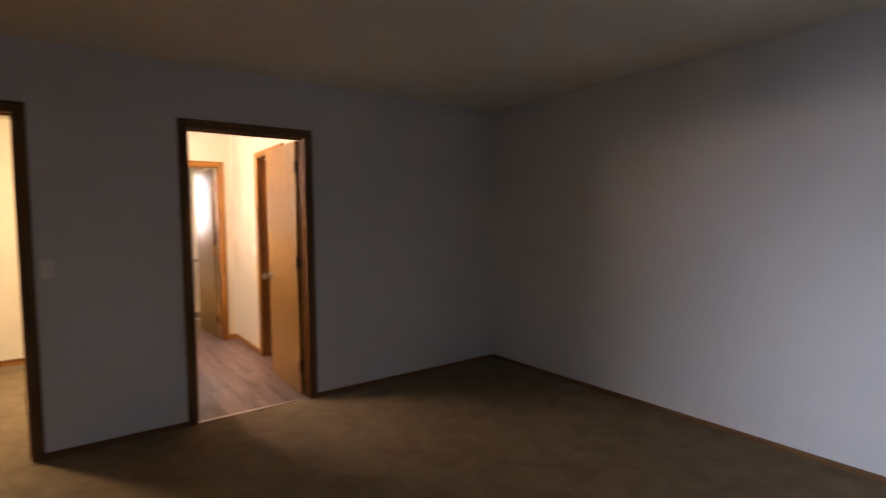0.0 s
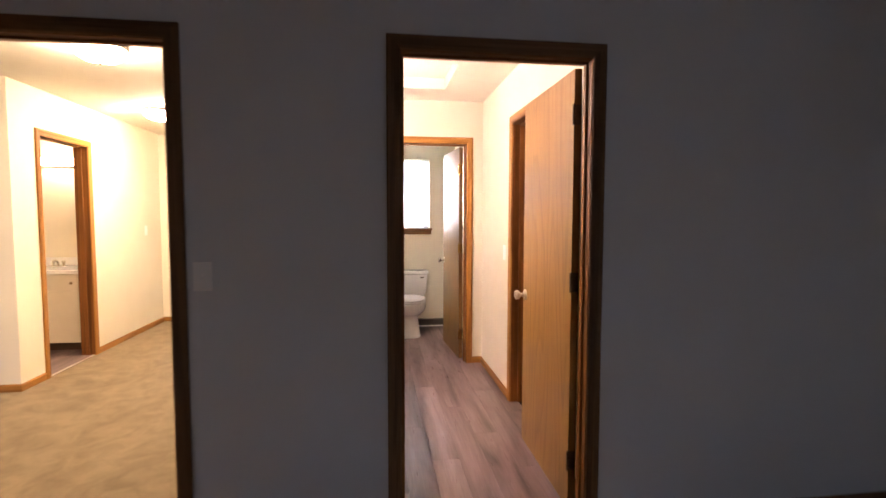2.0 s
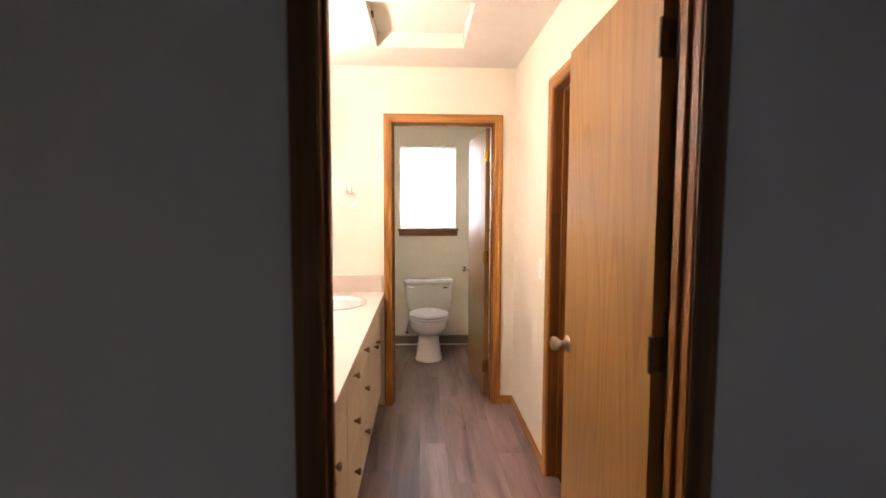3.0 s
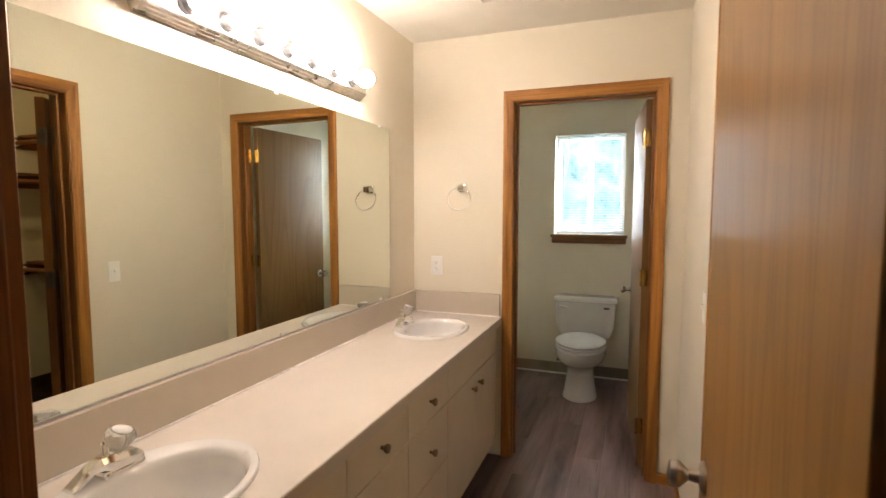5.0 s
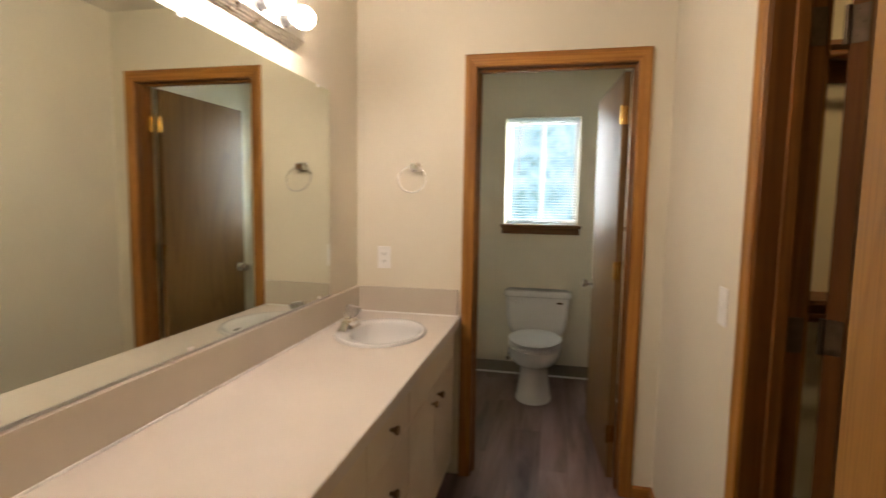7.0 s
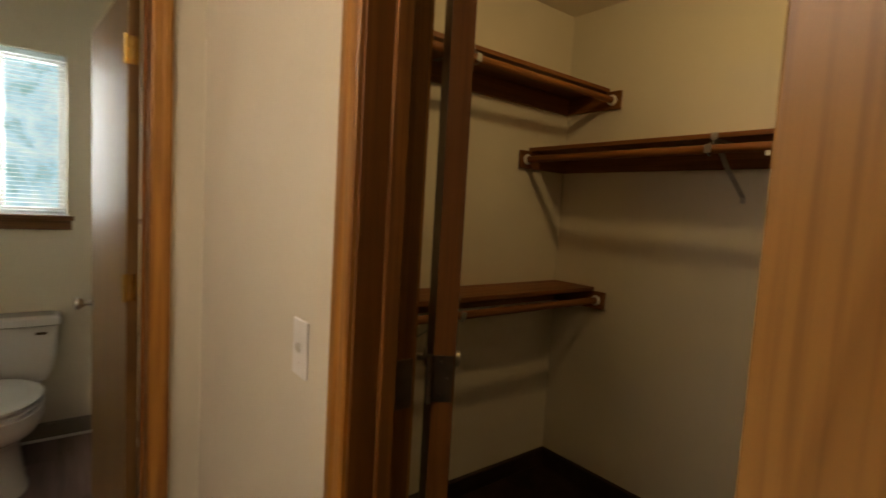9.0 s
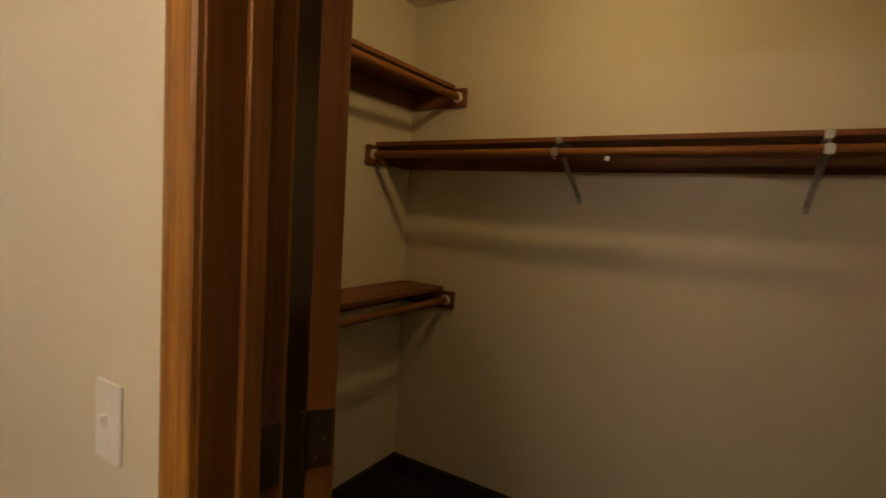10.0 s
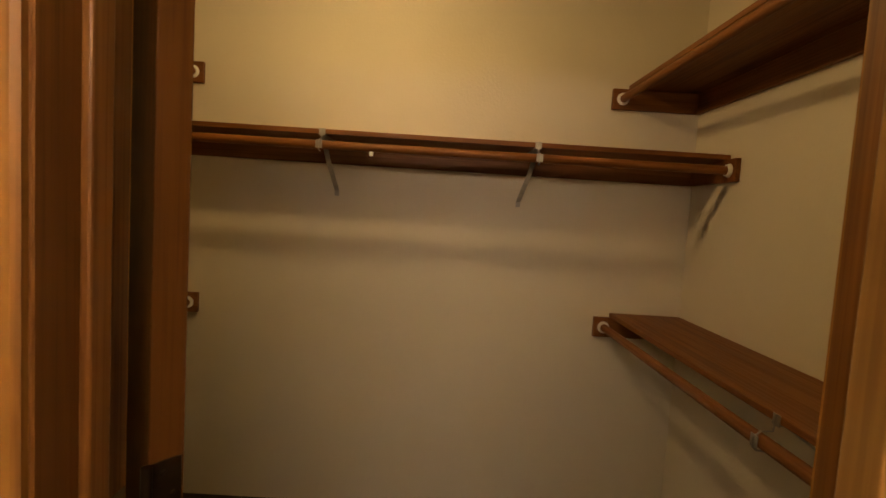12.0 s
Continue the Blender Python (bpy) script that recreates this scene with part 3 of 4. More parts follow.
def soft_box(w, d0, d1, z, n=8, r=0.035):
    """A rounded rectangle ring: half width w, from y=d0 to d1."""
    pts = []
    for cx, cy, a0 in ((w - r, d1 - r, 0), (-w + r, d1 - r, 90), (-w + r, d0 + r, 180), (w - r, d0 + r, 270)):
        for k in range(n + 1):
            a = radians(a0 + 90 * k / n)
            pts.append((cx + r * math.cos(a), cy + r * math.sin(a), z))
    return pts


def oval(cx, cy, a, b, z, n=56):
    return [(cx + a * math.cos(2 * math.pi * k / n), cy + b * math.sin(2 * math.pi * k / n), z) for k in range(n)]


def counter_mesh():
    bm = bmesh.new()
    x0, x1 = -0.598, -0.052
    spans, y = [], VY0
    for cx, cy in SINKS:
        spans += [(y, cy - 0.29, None), (cy - 0.29, cy + 0.29, (cx, cy))]
        y = cy + 0.29
    spans.append((y, VY1, None))
    for a, b, s in spans:
        if s is None:
            bm.faces.new([bm.verts.new(p) for p in ((x0, a, TOPZ), (x1, a, TOPZ), (x1, b, TOPZ), (x0, b, TOPZ))])
            continue
        inner = oval(*s, SA - 0.02, SB - 0.02, TOPZ)
        outer = []
        for px, py, pz in inner:
            dx, dy = px - s[0], py - s[1]
            k = min(((x1 if dx > 0 else x0) - s[0]) / dx if abs(dx) > 1e-6 else 9e9, (0.29 if dy > 0 else -0.29) / dy if abs(dy) > 1e-6 else 9e9)
            outer.append((s[0] + dx * k, s[1] + dy * k, TOPZ))
        corners = [(x, yy) for x in (x0, x1) for yy in (a, b)]
        for cxn, cyn in corners:
            k = min(range(len(outer)), key=lambda q: (outer[q][0] - cxn) ** 2 + (outer[q][1] - cyn) ** 2)
            outer[k] = (cxn, cyn, TOPZ)
        low = [(p[0], p[1], TOPZ - 0.03) for p in inner]
        loft([outer, inner, low], (False, False), bm)
    box((x1 - 0.02, VY0, TOPZ - 0.042), (x1 + 0.0, VY1, TOPZ - 0.0006), 0, 1, bm)
    return bm


top = part("countertop", counter_mesh(), M_TOP, None)
tagged(top, "long pinkish beige laminate countertop with two sinks", "countertop")
part("front_edge", prism([(-0.052, TOPZ - 0.042), (-0.049, TOPZ - 0.042), (-0.049, TOPZ - 0.003), (-0.052, TOPZ)], VY0, VY1, 1), M_TOP, top)
part("backsplash", box((-0.598, VY0, TOPZ + 0.0006), (-0.579, VY1 - 0.0195, 0.957), 0.002, 2), M_SPLASH, top, "beige laminate backsplash")
part("side_splash", box((-0.598, VY1 - 0.019, TOPZ + 0.0006), (-0.064, VY1, 0.957), 0.002, 2), M_SPLASH, top, "beige laminate side splash")
bm = box((-0.5795, VY0, TOPZ + 0.0004), (-0.5735, VY1 - 0.02, TOPZ + 0.006))
box((-0.5735, VY1 - 0.0255, TOPZ + 0.0004), (-0.064, VY1 - 0.0188, TOPZ + 0.006), 0, 1, bm)
part("caulk_joint", bm, M_CAULK, top, "white caulk joint")


def sink(place, label):
    s = thing("sink", label, "sink", Matrix.Translation((*place, TOPZ)), "vanity sinks")
    rings = [oval(0, 0, SA * k, SB * k2, z) for k, k2, z in ((1.0, 1.0, 0.0004), (1.005, 1.004, 0.006), (0.985, 0.988, 0.0125), (0.94, 0.95, 0.014), (0.90, 0.915, 0.011),
                                                             )]
    for k, z in ((1.05, 0.0105), (1.0, 0.004), (0.965, -0.012), (0.92, -0.05), (0.83, -0.09), (0.63, -0.122), (0.35, -0.137), (0.15, -0.140)):
        rings.append(oval(0.022, 0, SA * 0.76 * k, SB * 0.835 * k, z))
    part("basin", loft(rings, (False, True)), M_CHINA, s, "white oval porcelain basin", 50)
    dr = part("drain", lathe([(0.026, -0.1395), (0.026, -0.136), (0.017, -0.1355), (0.015, -0.131), (0.004, -0.129)], steps=20, at=(0.022, 0, 0)), M_CHROME, s, "chrome pop-up drain", 40)
    for dy in (-0.018, 0, 0.018):
        part("overflow_hole", lathe([(0.0045, 0.0), (0.0045, 0.004)], "X", 10, None, (0.022 + SA * 0.76 * 0.94 - 0.003, dy, -0.032)), M_DARK, s)
    # low tap whose arched spout runs along the counter, with one clear knob
    f = thing("faucet", "chrome faucet with a clear acrylic knob", "faucet", Matrix.Translation((place[0] - 0.148, place[1], TOPZ + 0.0125)), "vanity faucets")
    part("base", loft([soft_box(0.025 * k, -0.030 * k2, 0.074 * k2, z, 5, 0.010) for k, k2, z in ((1, 1, 0), (1.0, 1.0, 0.006), (0.93, 0.97, 0.010), (0.80, 0.90, 0.013))]), M_CHROME, f, smooth=30)
    sp = [[(w * sx, y, lo + (hi - lo) * sz) for sx, sz in ((-1, 0), (1, 0), (1, 0.55), (0.62, 1), (-0.62, 1), (-1, 0.55))] for y, w, lo, hi in
          ((0.070, 0.021, 0.010, 0.024), (0.058, 0.023, 0.010, 0.034), (0.022, 0.0235, 0.010, 0.041), (-0.008, 0.0225, 0.010, 0.047), (-0.028, 0.0205, 0.020, 0.046), (-0.048, 0.019, 0.022, 0.038), (-0.064, 0.0185, 0.013, 0.028), (-0.082, 0.0195, 0.003, 0.016), (-0.094, 0.0195, -0.001, 0.009))]
    bm = loft(sp)
    bmesh.ops.bevel(bm, geom=bm.edges[:], offset=0.0012, segments=2, affect="EDGES")
    part("spout", bm, M_CHROME, f, smooth=24)
    part("aerator", lathe([(0.009, -0.002), (0.009, 0.010)], steps=14, at=(0, -0.080, 0)), M_CHROME, f, smooth=40)
    lean = Matrix.Translation((0.0, 0.012, 0.038)) @ Matrix.Rotation(radians(14), 4, "Y") @ Matrix.Rotation(radians(-10), 4, "X")
    part("stem", lathe([(0.020, -0.004), (0.016, 0.006), (0.012, 0.010), (0.012, 0.016)], steps=18), M_CHROME, f, smooth=40, m=lean)
    ridged = bmesh.new()
    rings = [[(r * (1 + (0.035 if q % 2 else -0.035)) * math.cos(math.pi * q / 14), r * (1 + (0.035 if q % 2 else -0.035)) * math.sin(math.pi * q / 14), h) for q in range(28)]
             for r, h in ((0.015, 0.012), (0.021, 0.018), (0.024, 0.026), (0.030, 0.038), (0.0325, 0.047), (0.031, 0.054), (0.025, 0.0575))]
    k = part("tap_knob", loft(rings, into=ridged), M_ACRYLIC, f, "faceted clear acrylic knob", m=lean)
    part("cap", lathe([(0.0215, 0.0578), (0.0215, 0.0600), (0.019, 0.0612), (0.004, 0.0618)], steps=24), M_CHINA, k, "pale round button", 40)
    part("lift_rod", lathe([(0.002, 0.01), (0.002, 0.056), (0.005, 0.058), (0.006, 0.064), (0.003, 0.068)], steps=10, at=(-0.023, 0.0, 0)), M_CHROME, f, smooth=40)


for pl, lb in zip(SINKS, ("white oval drop-in sink near the bathroom door", "white oval drop-in sink beside the toilet room")):
    sink(pl, lb)

# ---- mirror and light bar ----
mirror = tagged(part("wall_mirror", box((-0.5995, VY0 + 0.004, 0.967), (-0.592, 2.172, 1.870)), M_MIRROR, None), "large frameless wall mirror above the vanity", "mirror")
part("bottom_channel", box((-0.5995, VY0 + 0.004, 0.959), (-0.5895, 2.172, 0.9665)), M_STEEL, mirror, "thin metal channel")
for y in (0.37, 1.265, 2.06):
    for z, dz in ((0.9675, 0.010), (1.870, -0.010)):
        part("mirror_clip", box((-0.5917, y - 0.010, min(z, z + dz)), (-0.5885, y + 0.010, max(z, z + dz)), 0.001), M_PLASTIC, mirror, "clear plastic clip")

bar = thing("vanity_light", "stepped nickel light bar with seven lit globe bulbs", "wall lamp", Matrix.Translation((-0.60, 0, 2.016)))
steps_x = [(0.0005, -0.062), (0.012, -0.062), (0.016, -0.056), (0.022, -0.055), (0.026, -0.048), (0.033, -0.047), (0.038, -0.039), (0.046, -0.036)]
outline = steps_x + [(x, -z) for x, z in reversed(steps_x)]
bm = prism(outline, 0.715, 1.862, 1)
part("back_plate", bm, M_NICKEL, bar, smooth=20)
for y in (0.715, 1.862):
    s = 1 if y > 1 else -1
    part("end_cap", loft([[(x * k, y + s * e, z * k) for x, z in outline] for k, e in ((1.02, 0.0), (1.02, 0.006), (0.8, 0.014), (0.5, 0.018))]), M_NICKEL, bar, smooth=30)
for i in range(7):
    y = 0.843 + 0.148 * i
    cup = part("socket_cup", lathe([(0.030, 0.046), (0.030, 0.050), (0.025, 0.055), (0.022, 0.074), (0.018, 0.076)], "X", 20, None, (0, y, 0)), M_SOCKET, bar, smooth=35)
    prof = [(0.013, 0.072), (0.016, 0.078)] + [(0.039 * math.sin(a), 0.117 - 0.039 * math.cos(a)) for a in [radians(v) for v in range(25, 180, 14)]] + [(0.002, 0.156)]
    part("bulb", lathe(prof, "X", 24, None, (0, y, 0)), M_BULB, bar, "lit frosted globe bulb", 60)

# ---- ceiling hatch ----
hatch = thing("attic_hatch", "recessed painted attic hatch in the ceiling", "attic hatch", None, kind="structure")
part("panel", box((HX + 0.004, HY + 0.004, H + 0.085), (HXX - 0.004, HYY - 0.004, H + 0.105), 0.002), M_CEIL, hatch)
part("latch", box((HX + 0.002, 1.70, H + 0.045), (HX + 0.014, 1.76, H + 0.065), 0.003), M_BRONZE, hatch, "dark metal latch")


# ---- wall plates and towel ring ----
def wall_plate(kind, place, angle, label):
    """Local plate in the x-z plane, facing -y."""
    p = thing("light_switch" if kind == "switch" else "power_outlet", label, "light switch" if kind == "switch" else "power outlet", rot(place, angle))
    plate = part("cover_plate", box((-0.035, -0.006, -0.057), (0.035, -0.0005, 0.057), 0.003, 2), M_PLASTIC, p)
    if kind == "switch":
        part("toggle", loft([[(sx * 0.005, y, z + sz * hz) for sx, sz in ((-1, -1), (1, -1), (1, 1), (-1, 1))] for y, z, hz in ((-0.005, 0, 0.011), (-0.016, 0.007, 0.005))]), M_PLASTIC, plate)
    else:
        for z in (-0.0195, 0.0195):
            r = part("receptacle", box((-0.0165, -0.008, z - 0.0135), (0.0165, -0.0055, z + 0.0135), 0.003, 2), M_PLASTIC, plate)
            for a, b, c, d in ((-0.0075, -0.0055, -0.002, 0.007), (0.0055, 0.0075, -0.002, 0.006), (-0.002, 0.002, -0.0095, -0.0055)):
                part("slot", box((a, -0.0086, z + c), (b, -0.0078, z + d)), M_DARK, r)
    for z in ((-0.03, 0.03) if kind == "switch" else (0.0,)):
        part("screw", lathe([(0.003, -0.0058), (0.002, -0.0072)], "Y", 8, None, (0, 0, z)), M_PLASTIC, plate)


wall_plate("switch", (-0.771, 0, 1.132), 0, "white toggle switch on the dark bedroom wall")
wall_plate("switch", (0.885, 1.69, 1.095), -90, "white toggle switch beside the closet doorway")
wall_plate("outlet", (-0.452, WALL_Y, 1.108), 0, "white duplex outlet above the side splash")
wall_plate("switch", (-2.85, 4.45, 1.2), 90, "white toggle switch on the hall wall")

ring = thing("towel_ring", "chrome towel ring on the bathroom wall", "towel ring", Matrix.Translation((-0.288, WALL_Y, 1.563)))
part("wall_post", box((-0.024, -0.010, -0.024), (0.024, -0.0005, 0.024), 0.004, 2), M_CHROME, ring, smooth=40)
part("holder", loft([[(sx * w, y, sz * w) for sx, sz in ((-1, -1), (1, -1), (1, 1), (-1, 1))] for w, y in ((0.017, -0.0105), (0.013, -0.018), (0.013, -0.040), (0.018, -0.044), (0.018, -0.056), (0.012, -0.060))]), M_CHROME, ring, smooth=25)
part("ring", tube([(-0.004 + 0.068 * math.sin(a), -0.050 - 0.018 * (1 - math.cos(a)), -0.062 + 0.064 * math.cos(a) - 0.004 * math.sin(a)) for a in [2 * math.pi * k / 48 for k in range(48)]], 0.0034, 10, None, True), M_NICKEL, ring, smooth=60)

# ---- toilet room ----
toilet = thing("toilet", "white two-piece porcelain toilet under the window", "toilet", Matrix.Translation((0.288, WINDOW_Y, 0)))


def egg(a, front, back, y, z, n=40):
    out = []
    for k in range(n):
        t = 2 * math.pi * k / n
        s, c = math.sin(t), math.cos(t)
        out.append((a * s, y - (front if c > 0 else back) * c, z))
    return out


tk = part("tank", loft([soft_box(w, d0, -0.012, z) for w, d0, z in ((0.165, -0.135, 0.365), (0.20, -0.155, 0.385), (0.222, -0.165, 0.44), (0.236, -0.172, 0.52), (0.243, -0.175, 0.672))]), M_CHINA, toilet, smooth=45)
part("tank_lid", loft([soft_box(w, d0, -0.006, z) for w, d0, z in ((0.247, -0.180, 0.672), (0.256, -0.190, 0.678), (0.256, -0.190, 0.704), (0.250, -0.184, 0.714), (0.23, -0.165, 0.718))]), M_CHINA, toilet, smooth=45)
part("flush_lever", tube([(-0.200, -0.176, 0.640), (-0.200, -0.190, 0.640), (-0.165, -0.196, 0.637), (-0.135, -0.196, 0.632)], 0.007, 10), M_CHINA, tk, smooth=50)
part("maker_mark", box((0.150, -0.1765, 0.628), (0.195, -0.1745, 0.642), 0.0008), M_BRONZE, tk, "small dark oval badge")
CY = -0.46
bowl = [egg(0.128, 0.165, 0.235, CY - 0.02, 0.0), egg(0.128, 0.165, 0.235, CY - 0.02, 0.016), egg(0.119, 0.150, 0.228, CY - 0.015, 0.034), egg(0.108, 0.132, 0.222, CY - 0.01, 0.12), egg(0.098, 0.118, 0.22, CY, 0.20),
        egg(0.102, 0.128, 0.225, CY, 0.232), egg(0.132, 0.178, 0.24, CY, 0.256), egg(0.164, 0.230, 0.255, CY, 0.283), egg(0.180, 0.254, 0.262, CY, 0.312), egg(0.187, 0.264, 0.266, CY, 0.340), egg(0.188, 0.266, 0.266, CY, 0.384), egg(0.17, 0.245, 0.25, CY, 0.392)]
part("bowl", loft(bowl), M_CHINA, toilet, smooth=50)
part("bowl_deck", loft([soft_box(w, -0.27, -0.02, z) for w, z in ((0.10, 0.20), (0.15, 0.30), (0.17, 0.365))]), M_CHINA, toilet, smooth=45)
part("seat", loft([egg(a, f2, 0.225, CY, z) for a, f2, z in ((0.178, 0.255, 0.394), (0.187, 0.265, 0.398), (0.187, 0.265, 0.408), (0.180, 0.258, 0.413))]), M_SEAT, toilet, smooth=40)
part("seat_lid", loft([egg(a, f2, 0.23, CY, z) for a, f2, z in ((0.166, 0.242, 0.4165), (0.172, 0.248, 0.4205), (0.187, 0.265, 0.4225), (0.188, 0.266, 0.433), (0.180, 0.258, 0.438), (0.13, 0.19, 0.4395))]), M_SEAT, toilet, smooth=40)
for x in (-0.075, 0.075):
    part("seat_hinge", lathe([(0.012, x - 0.018), (0.012, x + 0.018)], "X", 12, None, (0, CY + 0.235, 0.415)), M_SEAT, toilet, smooth=40)
    part("bolt_cap", lathe([(0.014, 0.017), (0.014, 0.028), (0.008, 0.036)], steps=12, at=(x * 1.35, CY + 0.10, 0)), M_CHINA, toilet, smooth=40)
part("supply_pipe", tube([(-0.22, -0.003, 0.15), (-0.22, -0.06, 0.15), (-0.215, -0.075, 0.20), (-0.19, -0.08, 0.30), (-0.175, -0.08, 0.372)], 0.006, 8), M_CHROME, toilet, smooth=60)
part("stop_valve", lathe([(0.016, -0.085), (0.016, -0.055), (0.010, -0.05)], "Y", 12, None, (-0.22, 0, 0.15)), M_CHROME, toilet, smooth=40)

sill = tagged(part("window_sill", box((W_X0 - 0.03, WINDOW_Y - 0.035, W_Z0 - 0.022), (W_X1 + 0.03, WINDOW_Y + 0.10, W_Z0 + 0.003), 0.004, 2), M_BASE[0], None), "brown wooden window sill with apron", "window sill", kind="structure")
part("apron", box((W_X0 - 0.02, WINDOW_Y - 0.013, W_Z0 - 0.072), (W_X1 + 0.02, WINDOW_Y - 0.0005, W_Z0 - 0.022), 0.002), M_BASE[0], sill)


def slider_window(name, x0, x1, z0, z1, y, label):
    wn = thing(name, label, "window", None, kind="structure")
    f = 0.035
    for nm, lo, hi in (("frame_rail", (x0, y, z0), (x1, y + 0.05, z0 + f)), ("frame_rail", (x0, y, z1 - f), (x1, y + 0.05, z1)),
                       ("frame_stile", (x0, y, z0 + f), (x0 + f, y + 0.05, z1 - f)), ("frame_stile", (x1 - f, y, z0 + f), (x1, y + 0.05, z1 - f)),
                       ("meeting_stile", ((x0 + x1) / 2 - 0.022, y + 0.004, z0 + f), ((x0 + x1) / 2 + 0.022, y + 0.046, z1 - f))):
        part(nm, box(lo, hi, 0.002), M_VINYLFRAME, wn)
    for a, b in ((x0 + f, (x0 + x1) / 2 - 0.022), ((x0 + x1) / 2 + 0.022, x1 - f)):
        pane = part("pane", box((a, y + 0.022, z0 + f), (b, y + 0.026, z1 - f)), M_GLASS, wn)
        pane.visible_shadow = False


slider_window("window_1", W_X0 + 0.001, W_X1 - 0.001, W_Z0 + 0.004, W_Z1 - 0.001, WINDOW_Y + 0.095, "white vinyl sliding window with daylight behind")
slider_window("window_2", -4.499, -3.371, 0.701, 2.199, FAR + 0.06, "large white window of the far room")
slider_window_w = thing("window_3", "wide bedroom window letting in daylight", "window", None, kind="structure")
for lo, hi in (((-3.30, -4.75, 0.35), (-3.25, -3.05, 0.39)), ((-3.30, -4.75, 1.71), (-3.25, -3.05, 1.75)), ((-3.30, -4.75, 0.39), (-3.25, -4.71, 1.71)), ((-3.30, -3.09, 0.39), (-3.25, -3.05, 1.71)), ((-3.30, -3.93, 0.39), (-3.25, -3.87, 1.71))):
    part("frame_bar", box(lo, hi, 0.002), M_VINYLFRAME, slider_window_w)

blind = thing("mini_blind", "white horizontal mini blind, slats tilted open", "blind", Matrix.Translation((0, WINDOW_Y + 0.035, 0)))
part("head_rail", box((W_X0 + 0.006, -0.014, W_Z1 - 0.030), (W_X1 - 0.006, 0.014, W_Z1 - 0.003), 0.002), M_BLIND, blind)
part("bottom_rail", box((W_X0 + 0.010, -0.012, W_Z0 + 0.016), (W_X1 - 0.010, 0.012, W_Z0 + 0.030), 0.003), M_BLIND, blind)
slat_me, n_slats = None, 36
for i in range(n_slats):
    if slat_me is None:
        prof = [(-0.0115, -0.0014), (-0.005, 0.0004), (0.0, 0.0009), (0.005, 0.0010), (0.0115, 0.0004)]
        prof = prof + [(u, w - 0.0006) for u, w in reversed(prof)]
        slat_me = mesh_from("slat", prism(prof, W_X0 + 0.010, W_X1 - 0.010, 0))
        slat_me.materials.append(M_BLIND)
    sl = new("slat", slat_me)
    sl.parent = blind
    sl.location = (0, 0, W_Z0 + 0.045 + i * (W_Z1 - W_Z0 - 0.09) / (n_slats - 1))
for x in (0.08, 0.49):
    part("ladder_cord", tube([(x, -0.0125, W_Z0 + 0.03), (x, -0.0125, W_Z1 - 0.03)], 0.0008, 6), M_BLIND, blind)
part("tilt_wand", tube([(0.115, -0.02, W_Z1 - 0.02), (0.105, -0.024, W_Z1 - 0.45)], 0.0035, 8), M_STEEL, blind, "thin grey tilt wand")

towel_bar = thing("towel_bar", "dark towel bar behind the toilet room door", "towel bar", Matrix.Translation((0.885, 3.0, 1.24)))
part("bar", tube([(-0.06, 0.0, 0), (-0.06, 0.55, 0)], 0.008, 10), M_BRONZE, towel_bar, smooth=60)
for y in (0.0, 0.55):
    part("post", lathe([(0.02, -0.0005), (0.02, -0.010), (0.010, -0.016), (0.010, -0.066)], "X", 14, None, (0, y, 0)), M_BRONZE, towel_bar, smooth=40)

tub = thing("bathtub", "white alcove bathtub beside the toilet", "bathtub", Matrix.Translation((-0.72, 3.475, 0)))
rim = [soft_box(a, -b, b, z, 8, r) for a, b, z, r in ((0.375, 0.668, 0.001, 0.02), (0.375, 0.668, 0.38, 0.02), (0.372, 0.665, 0.40, 0.02), (0.31, 0.59, 0.40, 0.12), (0.29, 0.57, 0.36, 0.12), (0.25, 0.50, 0.10, 0.12), (0.2, 0.43, 0.07, 0.1))]
part("shell", loft(rim), M_CHINA, tub, smooth=40)


